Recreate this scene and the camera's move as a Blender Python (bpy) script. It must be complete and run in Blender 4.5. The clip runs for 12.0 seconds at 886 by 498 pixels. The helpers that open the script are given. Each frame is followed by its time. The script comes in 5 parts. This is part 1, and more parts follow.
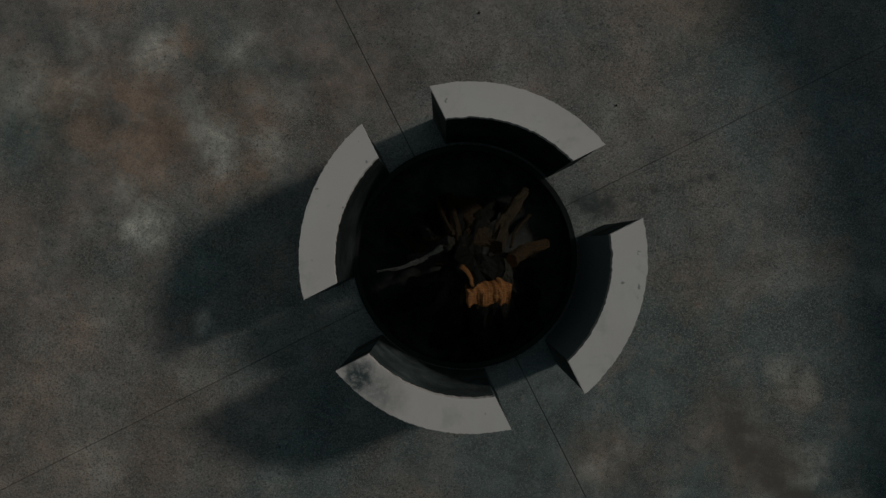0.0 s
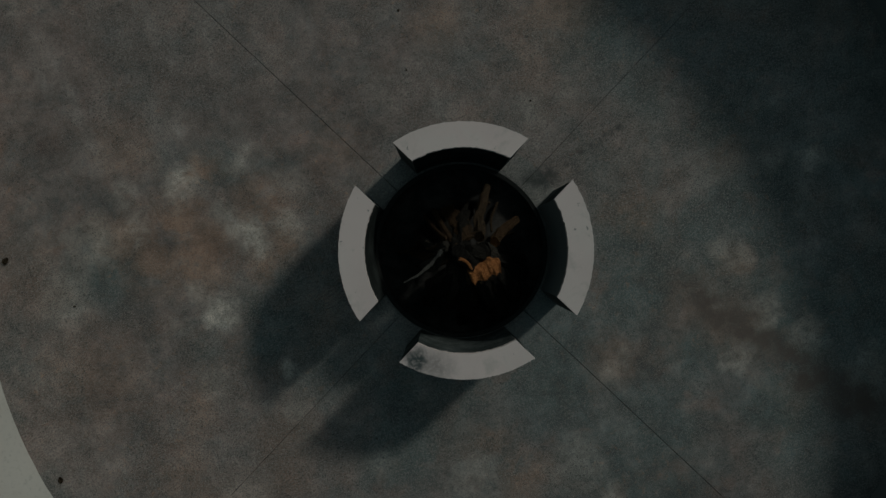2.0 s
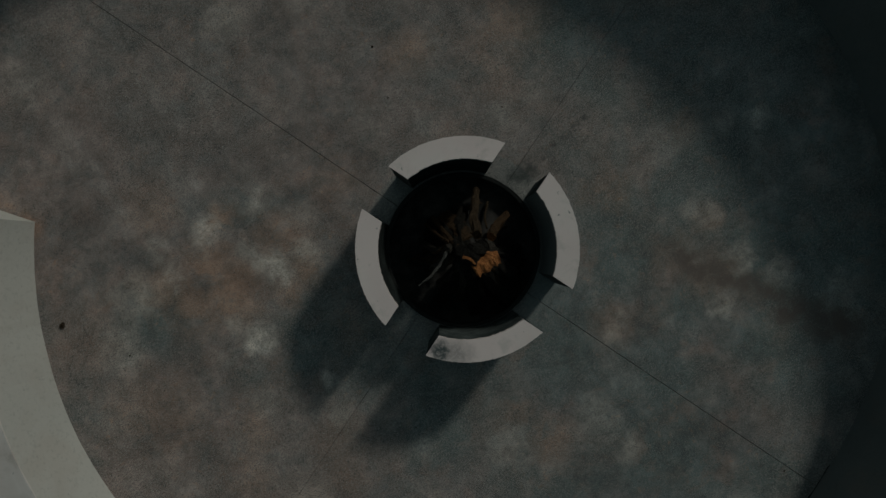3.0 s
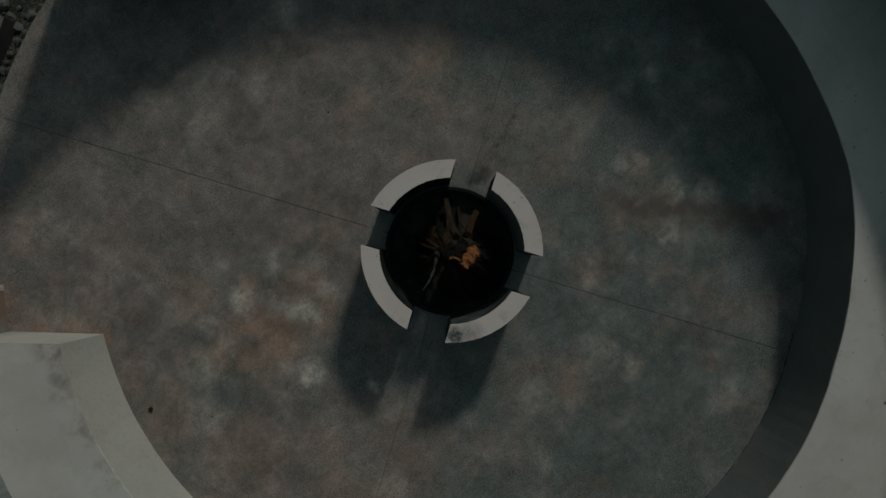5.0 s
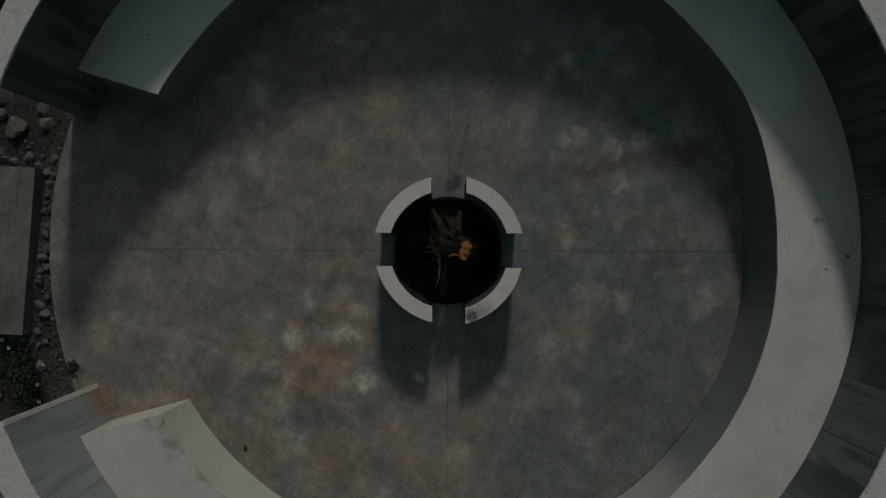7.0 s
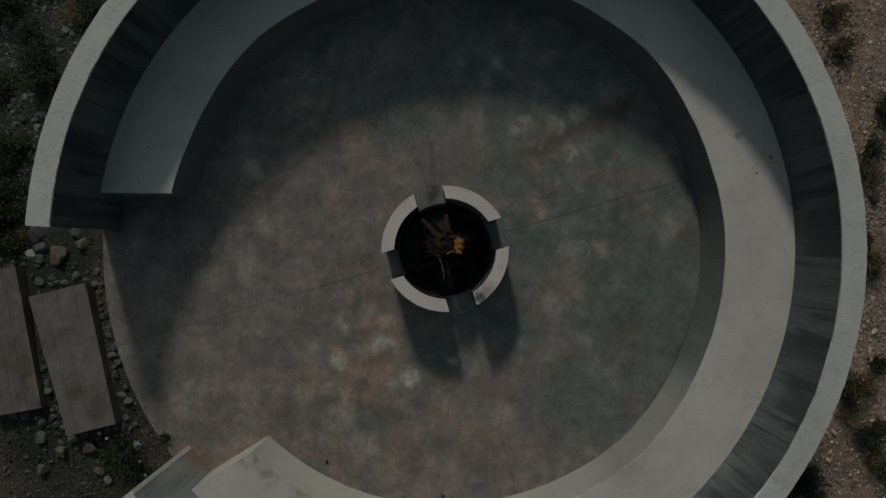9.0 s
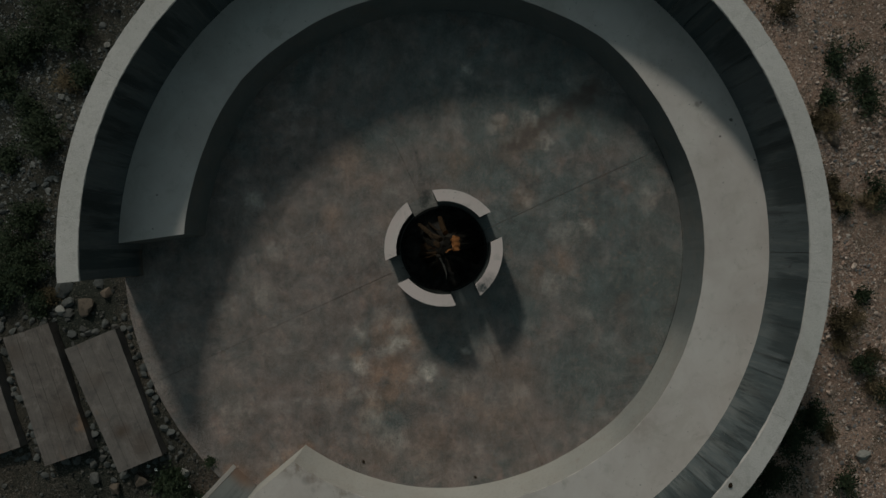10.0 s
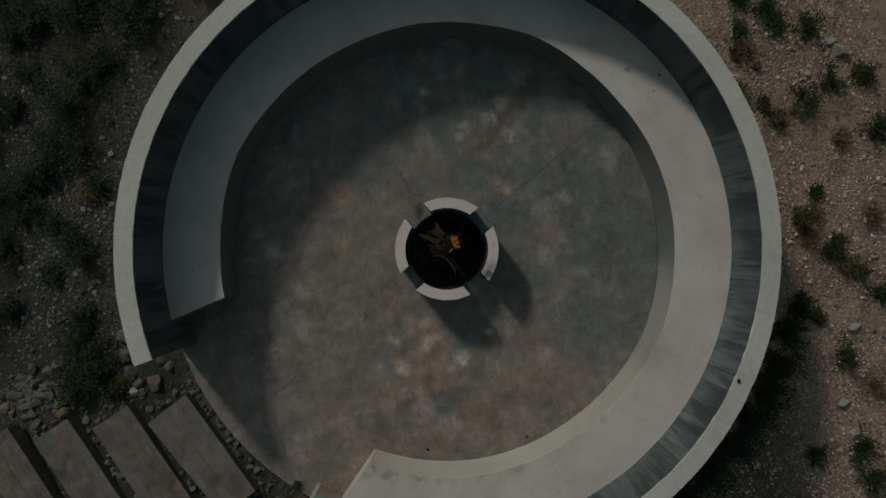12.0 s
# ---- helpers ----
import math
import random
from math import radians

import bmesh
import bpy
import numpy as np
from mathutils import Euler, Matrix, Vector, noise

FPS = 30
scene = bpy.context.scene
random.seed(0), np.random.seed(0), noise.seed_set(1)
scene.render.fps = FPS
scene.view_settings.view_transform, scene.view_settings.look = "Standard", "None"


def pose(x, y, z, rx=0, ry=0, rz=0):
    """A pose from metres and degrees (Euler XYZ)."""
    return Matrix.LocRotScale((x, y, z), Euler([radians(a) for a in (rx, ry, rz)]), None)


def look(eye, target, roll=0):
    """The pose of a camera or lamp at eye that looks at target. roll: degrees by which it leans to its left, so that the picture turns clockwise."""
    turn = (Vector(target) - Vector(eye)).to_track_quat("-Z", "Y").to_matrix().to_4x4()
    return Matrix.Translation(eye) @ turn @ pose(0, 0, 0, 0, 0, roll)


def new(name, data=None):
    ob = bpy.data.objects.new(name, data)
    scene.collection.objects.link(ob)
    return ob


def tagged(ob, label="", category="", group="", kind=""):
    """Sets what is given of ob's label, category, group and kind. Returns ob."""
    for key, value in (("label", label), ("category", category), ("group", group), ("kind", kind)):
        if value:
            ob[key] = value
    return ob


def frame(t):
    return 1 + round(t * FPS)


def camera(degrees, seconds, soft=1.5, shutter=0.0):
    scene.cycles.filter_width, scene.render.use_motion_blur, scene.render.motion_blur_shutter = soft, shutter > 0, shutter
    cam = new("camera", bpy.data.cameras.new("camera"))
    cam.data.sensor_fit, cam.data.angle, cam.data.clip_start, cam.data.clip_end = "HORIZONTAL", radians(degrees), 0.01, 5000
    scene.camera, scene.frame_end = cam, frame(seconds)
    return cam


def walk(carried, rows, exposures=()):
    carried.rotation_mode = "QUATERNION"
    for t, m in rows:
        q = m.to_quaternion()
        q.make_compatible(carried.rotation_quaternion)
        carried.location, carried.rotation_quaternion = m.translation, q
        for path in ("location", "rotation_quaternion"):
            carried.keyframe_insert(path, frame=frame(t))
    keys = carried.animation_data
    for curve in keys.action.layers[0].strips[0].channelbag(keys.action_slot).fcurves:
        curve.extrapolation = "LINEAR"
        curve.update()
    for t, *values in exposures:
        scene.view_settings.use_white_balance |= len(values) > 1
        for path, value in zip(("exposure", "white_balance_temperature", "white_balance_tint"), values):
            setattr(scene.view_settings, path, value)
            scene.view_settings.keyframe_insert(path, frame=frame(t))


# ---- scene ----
# The camera hangs over the fire pit, looks straight down, climbs and turns.
cam = camera(73.0, 12.0)
EXPOSURE = -1.82
# seconds, x, y, height, turn
PATH = [
    (0, -0.0782, 0.0275, 2.1368, -0.000),
    (0.5, -0.0796, 0.0285, 2.2851, -5.084),
    (1, -0.0746, 0.0294, 2.4367, -10.147),
    (1.5, -0.0694, 0.0290, 2.5961, -15.159),
    (2, -0.0745, 0.0356, 2.7613, -20.090),
    (2.5, -0.0851, 0.0467, 2.9261, -24.885),
    (3, -0.0864, 0.0526, 3.0871, -29.540),
    (5, -0.0190, 0.0400, 3.7171, -46.689),
    (5.5, -0.0204, 0.0447, 3.8934, -50.769),
    (6, -0.0206, 0.0486, 4.0731, -54.845),
    (6.5, -0.0147, 0.0473, 4.2562, -58.956),
    (7, -0.0069, 0.0389, 4.4399, -63.076),
    (9, 0.0021, 0.0204, 5.1674, -79.706),
    (9.5, 0.0025, 0.0083, 5.3440, -83.874),
    (10, -0.0017, 0.0080, 5.5227, -88.089),
    (10.5, 0.0053, 0.0142, 5.7016, -92.253),
    (11, 0.0146, 0.0341, 5.8855, -96.110),
    (11.5, 0.0185, 0.0374, 6.0719, -99.778),
    (12, 0.0162, 0.0368, 6.2596, -103.422),
]
walk(cam, [(t, pose(x, y, z, 0, 0, turn)) for t, x, y, z, turn in PATH], [(0.0, EXPOSURE - 0.12, 5620, -6), (5.0, EXPOSURE + 0.08, 5720, -6), (7.0, EXPOSURE + 0.11, 5800, -4), (12.0, EXPOSURE + 0.32, 6020, -1)])

# ---- light: low hazy sun over the wall, open sky ----
SUN_AZ, SUN_EL = 23.2, 31.7
world = bpy.data.worlds.new("sky")
scene.world = world
world.use_nodes = True
wn = world.node_tree.nodes
sky = wn.new("ShaderNodeTexSky")
sky.sky_type = 'NISHITA'
sky.sun_disc = False
sky.sun_elevation = radians(SUN_EL)
sky.sun_rotation = radians(90 - SUN_AZ)
sky.air_density, sky.dust_density, sky.ozone_density = 1.0, 1.5, 1.0
wn["Background"].inputs["Strength"].default_value = 0.142
haze = wn.new("ShaderNodeMix")          # thin high cloud greys the blue
haze.data_type = 'RGBA'
haze.inputs[0].default_value = 0.90
haze.inputs[7].default_value = (1.25, 1.70, 1.72, 1)
world.node_tree.links.new(sky.outputs["Color"], haze.inputs[6])
# a hazy dome: twice as bright overhead as at the horizon
toward = wn.new("ShaderNodeTexCoord")
up = wn.new("ShaderNodeSeparateXYZ")
dome = wn.new("ShaderNodeMapRange")
world.node_tree.links.new(toward.outputs["Generated"], up.inputs[0])
world.node_tree.links.new(up.outputs["Z"], dome.inputs[0])
dome.inputs[3].default_value, dome.inputs[4].default_value = 0.48, 1.0
cloud = wn.new("ShaderNodeMix")
cloud.data_type, cloud.blend_type = 'RGBA', 'MULTIPLY'
cloud.inputs[0].default_value = 1.0
world.node_tree.links.new(haze.outputs[2], cloud.inputs[6])
world.node_tree.links.new(dome.outputs[0], cloud.inputs[7])
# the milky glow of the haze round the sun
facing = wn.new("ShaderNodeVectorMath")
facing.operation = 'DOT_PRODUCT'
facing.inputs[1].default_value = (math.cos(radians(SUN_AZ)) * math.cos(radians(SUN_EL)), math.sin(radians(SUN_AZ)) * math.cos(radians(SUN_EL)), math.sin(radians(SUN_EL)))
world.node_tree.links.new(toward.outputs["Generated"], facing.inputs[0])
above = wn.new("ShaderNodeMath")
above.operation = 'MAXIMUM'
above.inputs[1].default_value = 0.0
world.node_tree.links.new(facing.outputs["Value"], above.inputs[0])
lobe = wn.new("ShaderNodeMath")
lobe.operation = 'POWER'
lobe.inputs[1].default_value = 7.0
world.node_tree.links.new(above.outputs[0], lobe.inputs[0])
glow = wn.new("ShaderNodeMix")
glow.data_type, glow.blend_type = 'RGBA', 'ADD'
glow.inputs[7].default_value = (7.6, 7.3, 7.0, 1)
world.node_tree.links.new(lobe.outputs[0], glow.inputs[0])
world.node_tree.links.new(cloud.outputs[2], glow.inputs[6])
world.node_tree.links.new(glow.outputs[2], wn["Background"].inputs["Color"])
sun = new("sun", bpy.data.lights.new("sun", 'SUN'))
sun.data.energy, sun.data.angle, sun.data.color = 3.45, radians(5.6), (1.0, 0.878, 0.765)
sun.matrix_world = look((6 * math.cos(radians(SUN_AZ)) * math.cos(radians(SUN_EL)), 6 * math.sin(radians(SUN_AZ)) * math.cos(radians(SUN_EL)), 6 * math.sin(radians(SUN_EL))), (0, 0, 0))


# ---- node helpers ----
class Mat:
    """A small builder for node materials."""

    def __init__(self, name):
        self.m = bpy.data.materials.new(name)
        self.m.use_nodes = True
        self.t = self.m.node_tree
        self.b = self.t.nodes["Principled BSDF"]
        self.pos = self.node("ShaderNodeNewGeometry").outputs["Position"]

    def node(self, kind, **props):
        n = self.t.nodes.new(kind)
        for k, v in props.items():
            setattr(n, k, v)
        return n

    def put(self, value, socket):
        if hasattr(value, "links"):
            self.t.links.new(value, socket)
        else:
            socket.default_value = value

    def noise(self, scale, detail=6.0, rough=0.6, dist=0.0, vec=None, out="Fac"):
        n = self.node("ShaderNodeTexNoise")
        self.put(self.pos if vec is None else vec, n.inputs["Vector"])
        for k, v in (("Scale", scale), ("Detail", detail), ("Roughness", rough), ("Distortion", dist)):
            n.inputs[k].default_value = v
        return n.outputs[out]

    def cells(self, scale, vec=None, out="Color", rand=1.0):
        n = self.node("ShaderNodeTexVoronoi")
        self.put(self.pos if vec is None else vec, n.inputs["Vector"])
        n.inputs["Scale"].default_value, n.inputs["Randomness"].default_value = scale, rand
        return n.outputs[out]

    def grey(self, colour):
        n = self.node("ShaderNodeRGBToBW")
        self.put(colour, n.inputs[0])
        return n.outputs[0]

    def step(self, value, lo, hi, a=0.0, b=1.0):
        n = self.node("ShaderNodeMapRange", interpolation_type='SMOOTHSTEP')
        for i, v in enumerate((value, lo, hi, a, b)):
            self.put(v, n.inputs[i])
        return n.outputs[0]

    def math(self, op, a, b=0.0, clamp=False):
        n = self.node("ShaderNodeMath", operation=op, use_clamp=clamp)
        self.put(a, n.inputs[0])
        self.put(b, n.inputs[1])
        return n.outputs[0]

    def vec(self, op, a, b):
        n = self.node("ShaderNodeVectorMath", operation=op)
        self.put(a, n.inputs[0])
        self.put(b, n.inputs[1])
        return n.outputs["Value" if op in ("DISTANCE", "LENGTH", "DOT_PRODUCT") else "Vector"]

    def mix(self, fac, a, b, kind='MIX'):
        n = self.node("ShaderNodeMix", data_type='RGBA', blend_type=kind)
        self.put(fac, n.inputs[0])
        self.put((*a, 1) if isinstance(a, tuple) else a, n.inputs[6])
        self.put((*b, 1) if isinstance(b, tuple) else b, n.inputs[7])
        return n.outputs[2]

    def random(self):
        return self.node("ShaderNodeObjectInfo").outputs["Random"]

    def island(self):
        return self.node("ShaderNodeNewGeometry").outputs["Random Per Island"]

    def scaled(self, v, vec=None):
        return self.vec('MULTIPLY', self.pos if vec is None else vec, v)

    def wobble(self, amount, scale):
        """The place, shifted by noise."""
        n = self.noise(scale, 4.0, 0.6, out="Color")
        return self.vec('ADD', self.pos, self.scaled((amount, amount, 0), self.vec('SUBTRACT', n, (0.5, 0.5, 0.5))))

    def spot(self, wob, x, y, r, soft=0.8):
        d = self.vec('DISTANCE', self.scaled((1, 1, 0), wob), (x, y, 0))
        return self.step(d, r * (1 + soft), r * (1 - soft), 0.0, 1.0)

    def bump(self, height, strength, distance):
        n = self.node("ShaderNodeBump")
        n.inputs["Strength"].default_value, n.inputs["Distance"].default_value = strength, distance
        self.put(height, n.inputs["Height"])
        self.t.links.new(n.outputs["Normal"], self.b.inputs["Normal"])

    def done(self, colour, rough=0.85, metal=0.0, spec=0.35):
        self.put((*colour, 1) if isinstance(colour, tuple) else colour, self.b.inputs["Base Color"])
        self.put(rough, self.b.inputs["Roughness"])
        self.b.inputs["Metallic"].default_value = metal
        self.b.inputs["Specular IOR Level"].default_value = spec
        return self.m


def stained_floor():
    """Acid-stained concrete: mauve-brown and blue-grey clouds, pale efflorescence, rust, sandy pitting."""
    m = Mat("stained_concrete")
    w = m.vec('ADD', m.wobble(0.26, 2.6), m.scaled((0.11, 0.11, 0), m.vec('SUBTRACT', m.noise(9, 5, 0.65, out="Color"), (0.5, 0.5, 0.5))))

    def shifted(x, y, z=0.0):
        return m.vec('ADD', m.pos, (x, y, z))

    def spot_mask(spots, soft=0.8):
        total = 0.0
        for x, y, r, k in spots:
            total = m.math('MAXIMUM', m.math('MULTIPLY', m.spot(w, x, y, r * 1.25, soft), k), total)
        return total

    def layer(c, fac, colour, kind='MIX'):
        return m.mix(fac, c, colour, kind)

    mid = m.noise(3.2, 7, 0.66, 0.25)
    small = m.noise(12, 6, 0.7, 0.3)
    fine = m.noise(75, 3, 0.7)
    # warm ground with cool clouds, and cool spots painted where shade falls
    teal = spot_mask(TEAL, 0.9)
    cool = m.math('ADD', m.noise(1.1, 5, 0.62, 0.7), m.math('MULTIPLY', m.math('MAXIMUM', teal, spot_mask(SHADE_COOL, 0.95)), 0.22))
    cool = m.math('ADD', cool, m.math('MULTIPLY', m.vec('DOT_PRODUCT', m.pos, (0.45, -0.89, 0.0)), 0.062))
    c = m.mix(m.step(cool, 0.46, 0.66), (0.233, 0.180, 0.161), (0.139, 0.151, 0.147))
    # thick and thin places of the stain, at three sizes
    c = layer(c, m.step(m.noise(1.7, 6, 0.66, 0.8, shifted(7, 3)), 0.50, 0.68, 0.0, 0.45), (0.300, 0.222, 0.200))
    c = layer(c, m.step(m.noise(2.1, 6, 0.68, 0.9, shifted(2, 8)), 0.50, 0.66, 0.0, 0.60), (0.112, 0.116, 0.114))
    c = layer(c, m.step(mid, 0.52, 0.70, 0.0, 0.50), (0.335, 0.252, 0.215))
    c = layer(c, m.step(mid, 0.46, 0.30, 0.0, 0.60), (0.094, 0.098, 0.096))
    c = layer(c, m.step(small, 0.54, 0.70, 0.0, 0.36), (0.355, 0.270, 0.230))
    c = layer(c, m.step(small, 0.45, 0.30, 0.0, 0.36), (0.112, 0.122, 0.120))
    hue = m.noise(5.5, 6, 0.68, 0.3, shifted(12, 5))
    c = layer(c, m.step(hue, 0.52, 0.66, 0.0, 0.55), (0.268, 0.176, 0.146))
    c = layer(c, m.step(hue, 0.48, 0.34, 0.0, 0.40), (0.150, 0.156, 0.157))
    # mop and trowel wisps, in two directions
    for shift, stretch, k in (((3, 11), (1.0, 0.30, 1), 0.36), ((6, 1), (0.34, 1.0, 1), 0.30)):
        wisp = m.noise(3.4, 6, 0.66, 0.15, m.scaled(stretch, shifted(*shift)))
        c = layer(c, m.step(wisp, 0.54, 0.70, 0.0, k), (0.400, 0.350, 0.320))
        c = layer(c, m.step(wisp, 0.46, 0.33, 0.0, k), (0.100, 0.112, 0.110))
    # blue-green clouds, rust blooms, pale bloom of lime
    c = layer(c, m.math('MULTIPLY', teal, m.step(mid, 0.25, 0.55, 0.5, 1.0)), (0.56, 0.73, 0.73), 'MULTIPLY')
    bloom = m.step(m.noise(6.5, 7, 0.72, 0.4, shifted(1, 4)), 0.32, 0.54)
    c = layer(c, m.math('MULTIPLY', spot_mask(RUST, 0.85), bloom), (0.380, 0.228, 0.157))
    freckle = m.math('MULTIPLY', m.step(m.noise(26, 5, 0.75, 0.2), 0.55, 0.68), m.step(m.noise(1.7, 4, 0.6, 0.0, shifted(9, 1)), 0.45, 0.62, 0.1, 0.55))
    c = layer(c, freckle, (0.380, 0.215, 0.130))
    patch = m.math('MULTIPLY', m.step(m.noise(7, 7, 0.72, 0.3), 0.32, 0.52), m.step(m.noise(24, 6, 0.7, 0.2), 0.30, 0.54, 0.5, 1.0))
    c = layer(c, m.math('MULTIPLY', spot_mask(PALE, 0.62), patch), (0.570, 0.490, 0.425))
    # uneven soak of the stain
    for scale, rough, shift, lo, hi in ((7.0, 0.76, (8, 3), 0.74, 1.26), (3.2, 0.60, (5, 9), 0.80, 1.20), (17, 0.76, (6, 6), 0.87, 1.13)):
        soak = m.noise(scale, 5, rough, 0.15, shifted(*shift))
        c = layer(c, 1.0, m.step(soak, 0.32, 0.68, lo, hi), 'MULTIPLY')
    # grey cement round the pit and in its slots
    rad = m.vec('LENGTH', m.scaled((1, 1, 0)), (0, 0, 0))
    near = m.math('ADD', rad, m.math('MULTIPLY', m.math('SUBTRACT', mid, 0.5), 0.05))
    c = layer(c, m.step(near, 0.525, 0.505, 0.0, 0.6), (0.165, 0.180, 0.174))
    c = layer(c, m.math('MULTIPLY', m.step(near, 0.44, 0.39), m.step(mid, 0.35, 0.6)), (0.08, 0.075, 0.07))
    # faint ring where a pot stood
    d = m.vec('DISTANCE', m.scaled((1, 1, 0)), (0.206, 1.345, 0))
    ringed = m.math('MULTIPLY', m.step(d, 0.118, 0.142), m.step(d, 0.160, 0.146))
    ringed = m.math('MULTIPLY', ringed, m.step(m.noise(5, 4, 0.6), 0.36, 0.56, 0.25, 1.0))
    c = layer(c, m.math('MULTIPLY', ringed, 0.24), (0.40, 0.36, 0.33))
    # exposed sand where the surface is worn, smoother elsewhere
    worn = m.step(m.noise(0.8, 4, 0.6, 0.4, shifted(0, 5, 3)), 0.38, 0.58, 0.45, 1.0)
    c = layer(c, m.math('MULTIPLY', m.step(m.noise(85, 3, 0.75), 0.48, 0.66), m.math('MULTIPLY', worn, 0.42)), (0.42, 0.375, 0.33))
    c = layer(c, m.math('MULTIPLY', m.step(m.noise(110, 2, 0.65), 0.52, 0.64), m.math('MULTIPLY', worn, 0.60)), (0.050, 0.053, 0.050))
    c = layer(c, m.math('MULTIPLY', m.step(m.noise(230, 2, 0.6), 0.54, 0.64), m.math('MULTIPLY', worn, 0.70)), (0.46, 0.42, 0.38))
    c = layer(c, m.math('MULTIPLY', m.step(m.noise(260, 2, 0.6, 0.0, shifted(2, 2)), 0.55, 0.64), m.math('MULTIPLY', worn, 0.85)), (0.045, 0.048, 0.045))
    # scattered pits, black with dirt
    crowd = m.step(m.noise(2.4, 5, 0.7, 0.3, shifted(4, 4)), 0.44, 0.68, 0.92, 0.56)
    for scale, k in ((88, 0.62), (150, 0.72)):
        pit = m.math('MULTIPLY', m.step(m.cells(scale, None, "Distance"), 0.46, 0.14), m.math('GREATER_THAN', m.grey(m.cells(scale)), crowd))
        c = layer(c, m.math('MULTIPLY', pit, k), (0.036, 0.044, 0.040))
    # soot tongues and drips
    sooty = m.wobble(0.10, 9)
    for x, y, r, k in DARK:
        c = layer(c, m.math('MULTIPLY', m.spot(sooty, x, y, r, 0.9), m.math('MULTIPLY', m.step(m.noise(38, 4, 0.7), 0.30, 0.56, 0.4, 1.0), k)), (0.040, 0.044, 0.040))
    for (ax, ay), (bx, by) in zip(STREAK, STREAK[1:]):
        for i in range(4):
            x, y = ax + (bx - ax) * i / 4, ay + (by - ay) * i / 4
            c = layer(c, m.math('MULTIPLY', m.spot(w, x, y, 0.070, 0.9), m.step(small, 0.30, 0.62, 0.15, 0.75)), (0.118, 0.088, 0.074))
    # slight differences between the cast fields
    c = layer(c, m.step(m.random(), 0, 1, 0.0, 0.10), (0.12, 0.12, 0.12))
    m.bump(m.math('ADD', fine, m.math('MULTIPLY', mid, 2.0)), 0.14, 0.004)
    return m.done(c, m.step(mid, 0.3, 0.7, 0.62, 0.88), spec=0.3)


def plaster(name, base, dirt, amount=0.6):
    """Trowelled off-white cement plaster with clouds, hairline dirt and stained edges."""
    m = Mat(name)
    big, mid = m.noise(1.6, 6, 0.6, 0.4), m.noise(9, 6, 0.65)
    trowel = m.noise(3.0, 5, 0.6, 1.2, m.scaled((1, 1, 0.4)))
    c = m.mix(m.step(big, 0.35, 0.70, 0.0, amount), base, dirt)
    c = m.mix(m.step(trowel, 0.45, 0.75, 0.0, 0.25), c, (0.72, 0.69, 0.63))
    c = m.mix(m.step(mid, 0.55, 0.74, 0.0, 0.40), c, (0.40, 0.375, 0.335))
    c = m.mix(m.step(m.noise(4.5, 6, 0.7, 0.8), 0.56, 0.70, 0.0, 0.38), c, (0.40, 0.36, 0.31))
    c = m.mix(m.step(m.noise(34, 2, 0.6), 0.71, 0.76, 0.0, 0.75), c, (0.17, 0.16, 0.15))
    c = m.mix(m.math('MULTIPLY', m.step(m.random(), 0, 1, 0.0, 0.14), 1.0), c, (0.40, 0.39, 0.36))
    m.bump(m.math('ADD', m.math('MULTIPLY', mid, 0.6), m.noise(90, 3, 0.6)), 0.09, 0.003)
    return m, c


def seat_plaster():
    m, c = plaster("seat_plaster", (0.645, 0.580, 0.545), (0.530, 0.463, 0.430), 0.8)
    brushed = m.noise(2.2, 7, 0.72, 0.8, m.vec('ADD', m.pos, (4, 8, 0)))
    c = m.mix(m.step(brushed, 0.52, 0.66, 0.0, 0.45), c, (0.50, 0.445, 0.40))
    c = m.mix(m.step(brushed, 0.46, 0.36, 0.0, 0.35), c, (0.66, 0.615, 0.585))
    # brown rub marks and soil beside the entrance
    w = m.wobble(0.22, 5)
    for x, y, r, k in ((-1.86, 1.22, 0.10, 0.9), (-1.80, 1.32, 0.08, 0.8), (-1.98, 1.02, 0.08, 0.8), (-2.08, 0.78, 0.07, 0.75), (-2.15, 0.52, 0.07, 0.7), (-2.20, 0.22, 0.07, 0.6), (-2.22, -0.15, 0.07, 0.5), (-2.15, 1.62, 0.06, 0.7), (-2.16, -0.55, 0.08, 0.4), (-1.45, -1.75, 0.14, 0.3), (1.62, -1.75, 0.10, 0.3), (1.20, -2.20, 0.10, 0.3)):
        c = m.mix(m.math('MULTIPLY', m.spot(w, x, y, r, 0.9), m.math('MULTIPLY', m.step(m.noise(14, 5, 0.7), 0.35, 0.65), k)), c, (0.26, 0.20, 0.16))
    # small dark droppings and smudges
    near = m.wobble(0.02, 40)
    for x, y, r, k in ((1.184, -2.417, 0.014, 0.9), (1.308, -2.124, 0.022, 0.5), (1.325, -2.155, 0.010, 0.7), (1.04, -2.326, 0.008, 0.9), (0.849, -2.632, 0.008, 0.9), (0.377, 2.470, 0.008, 0.9), (0.088, 2.495, 0.007, 0.8), (-2.02, 1.12, 0.034, 0.28), (-2.10, 1.05, 0.020, 0.22)):
        c = m.mix(m.math('MULTIPLY', m.spot(near, x, y, r, 0.6), k), c, (0.09, 0.075, 0.07))
    return m.done(c, 0.72, spec=0.3)


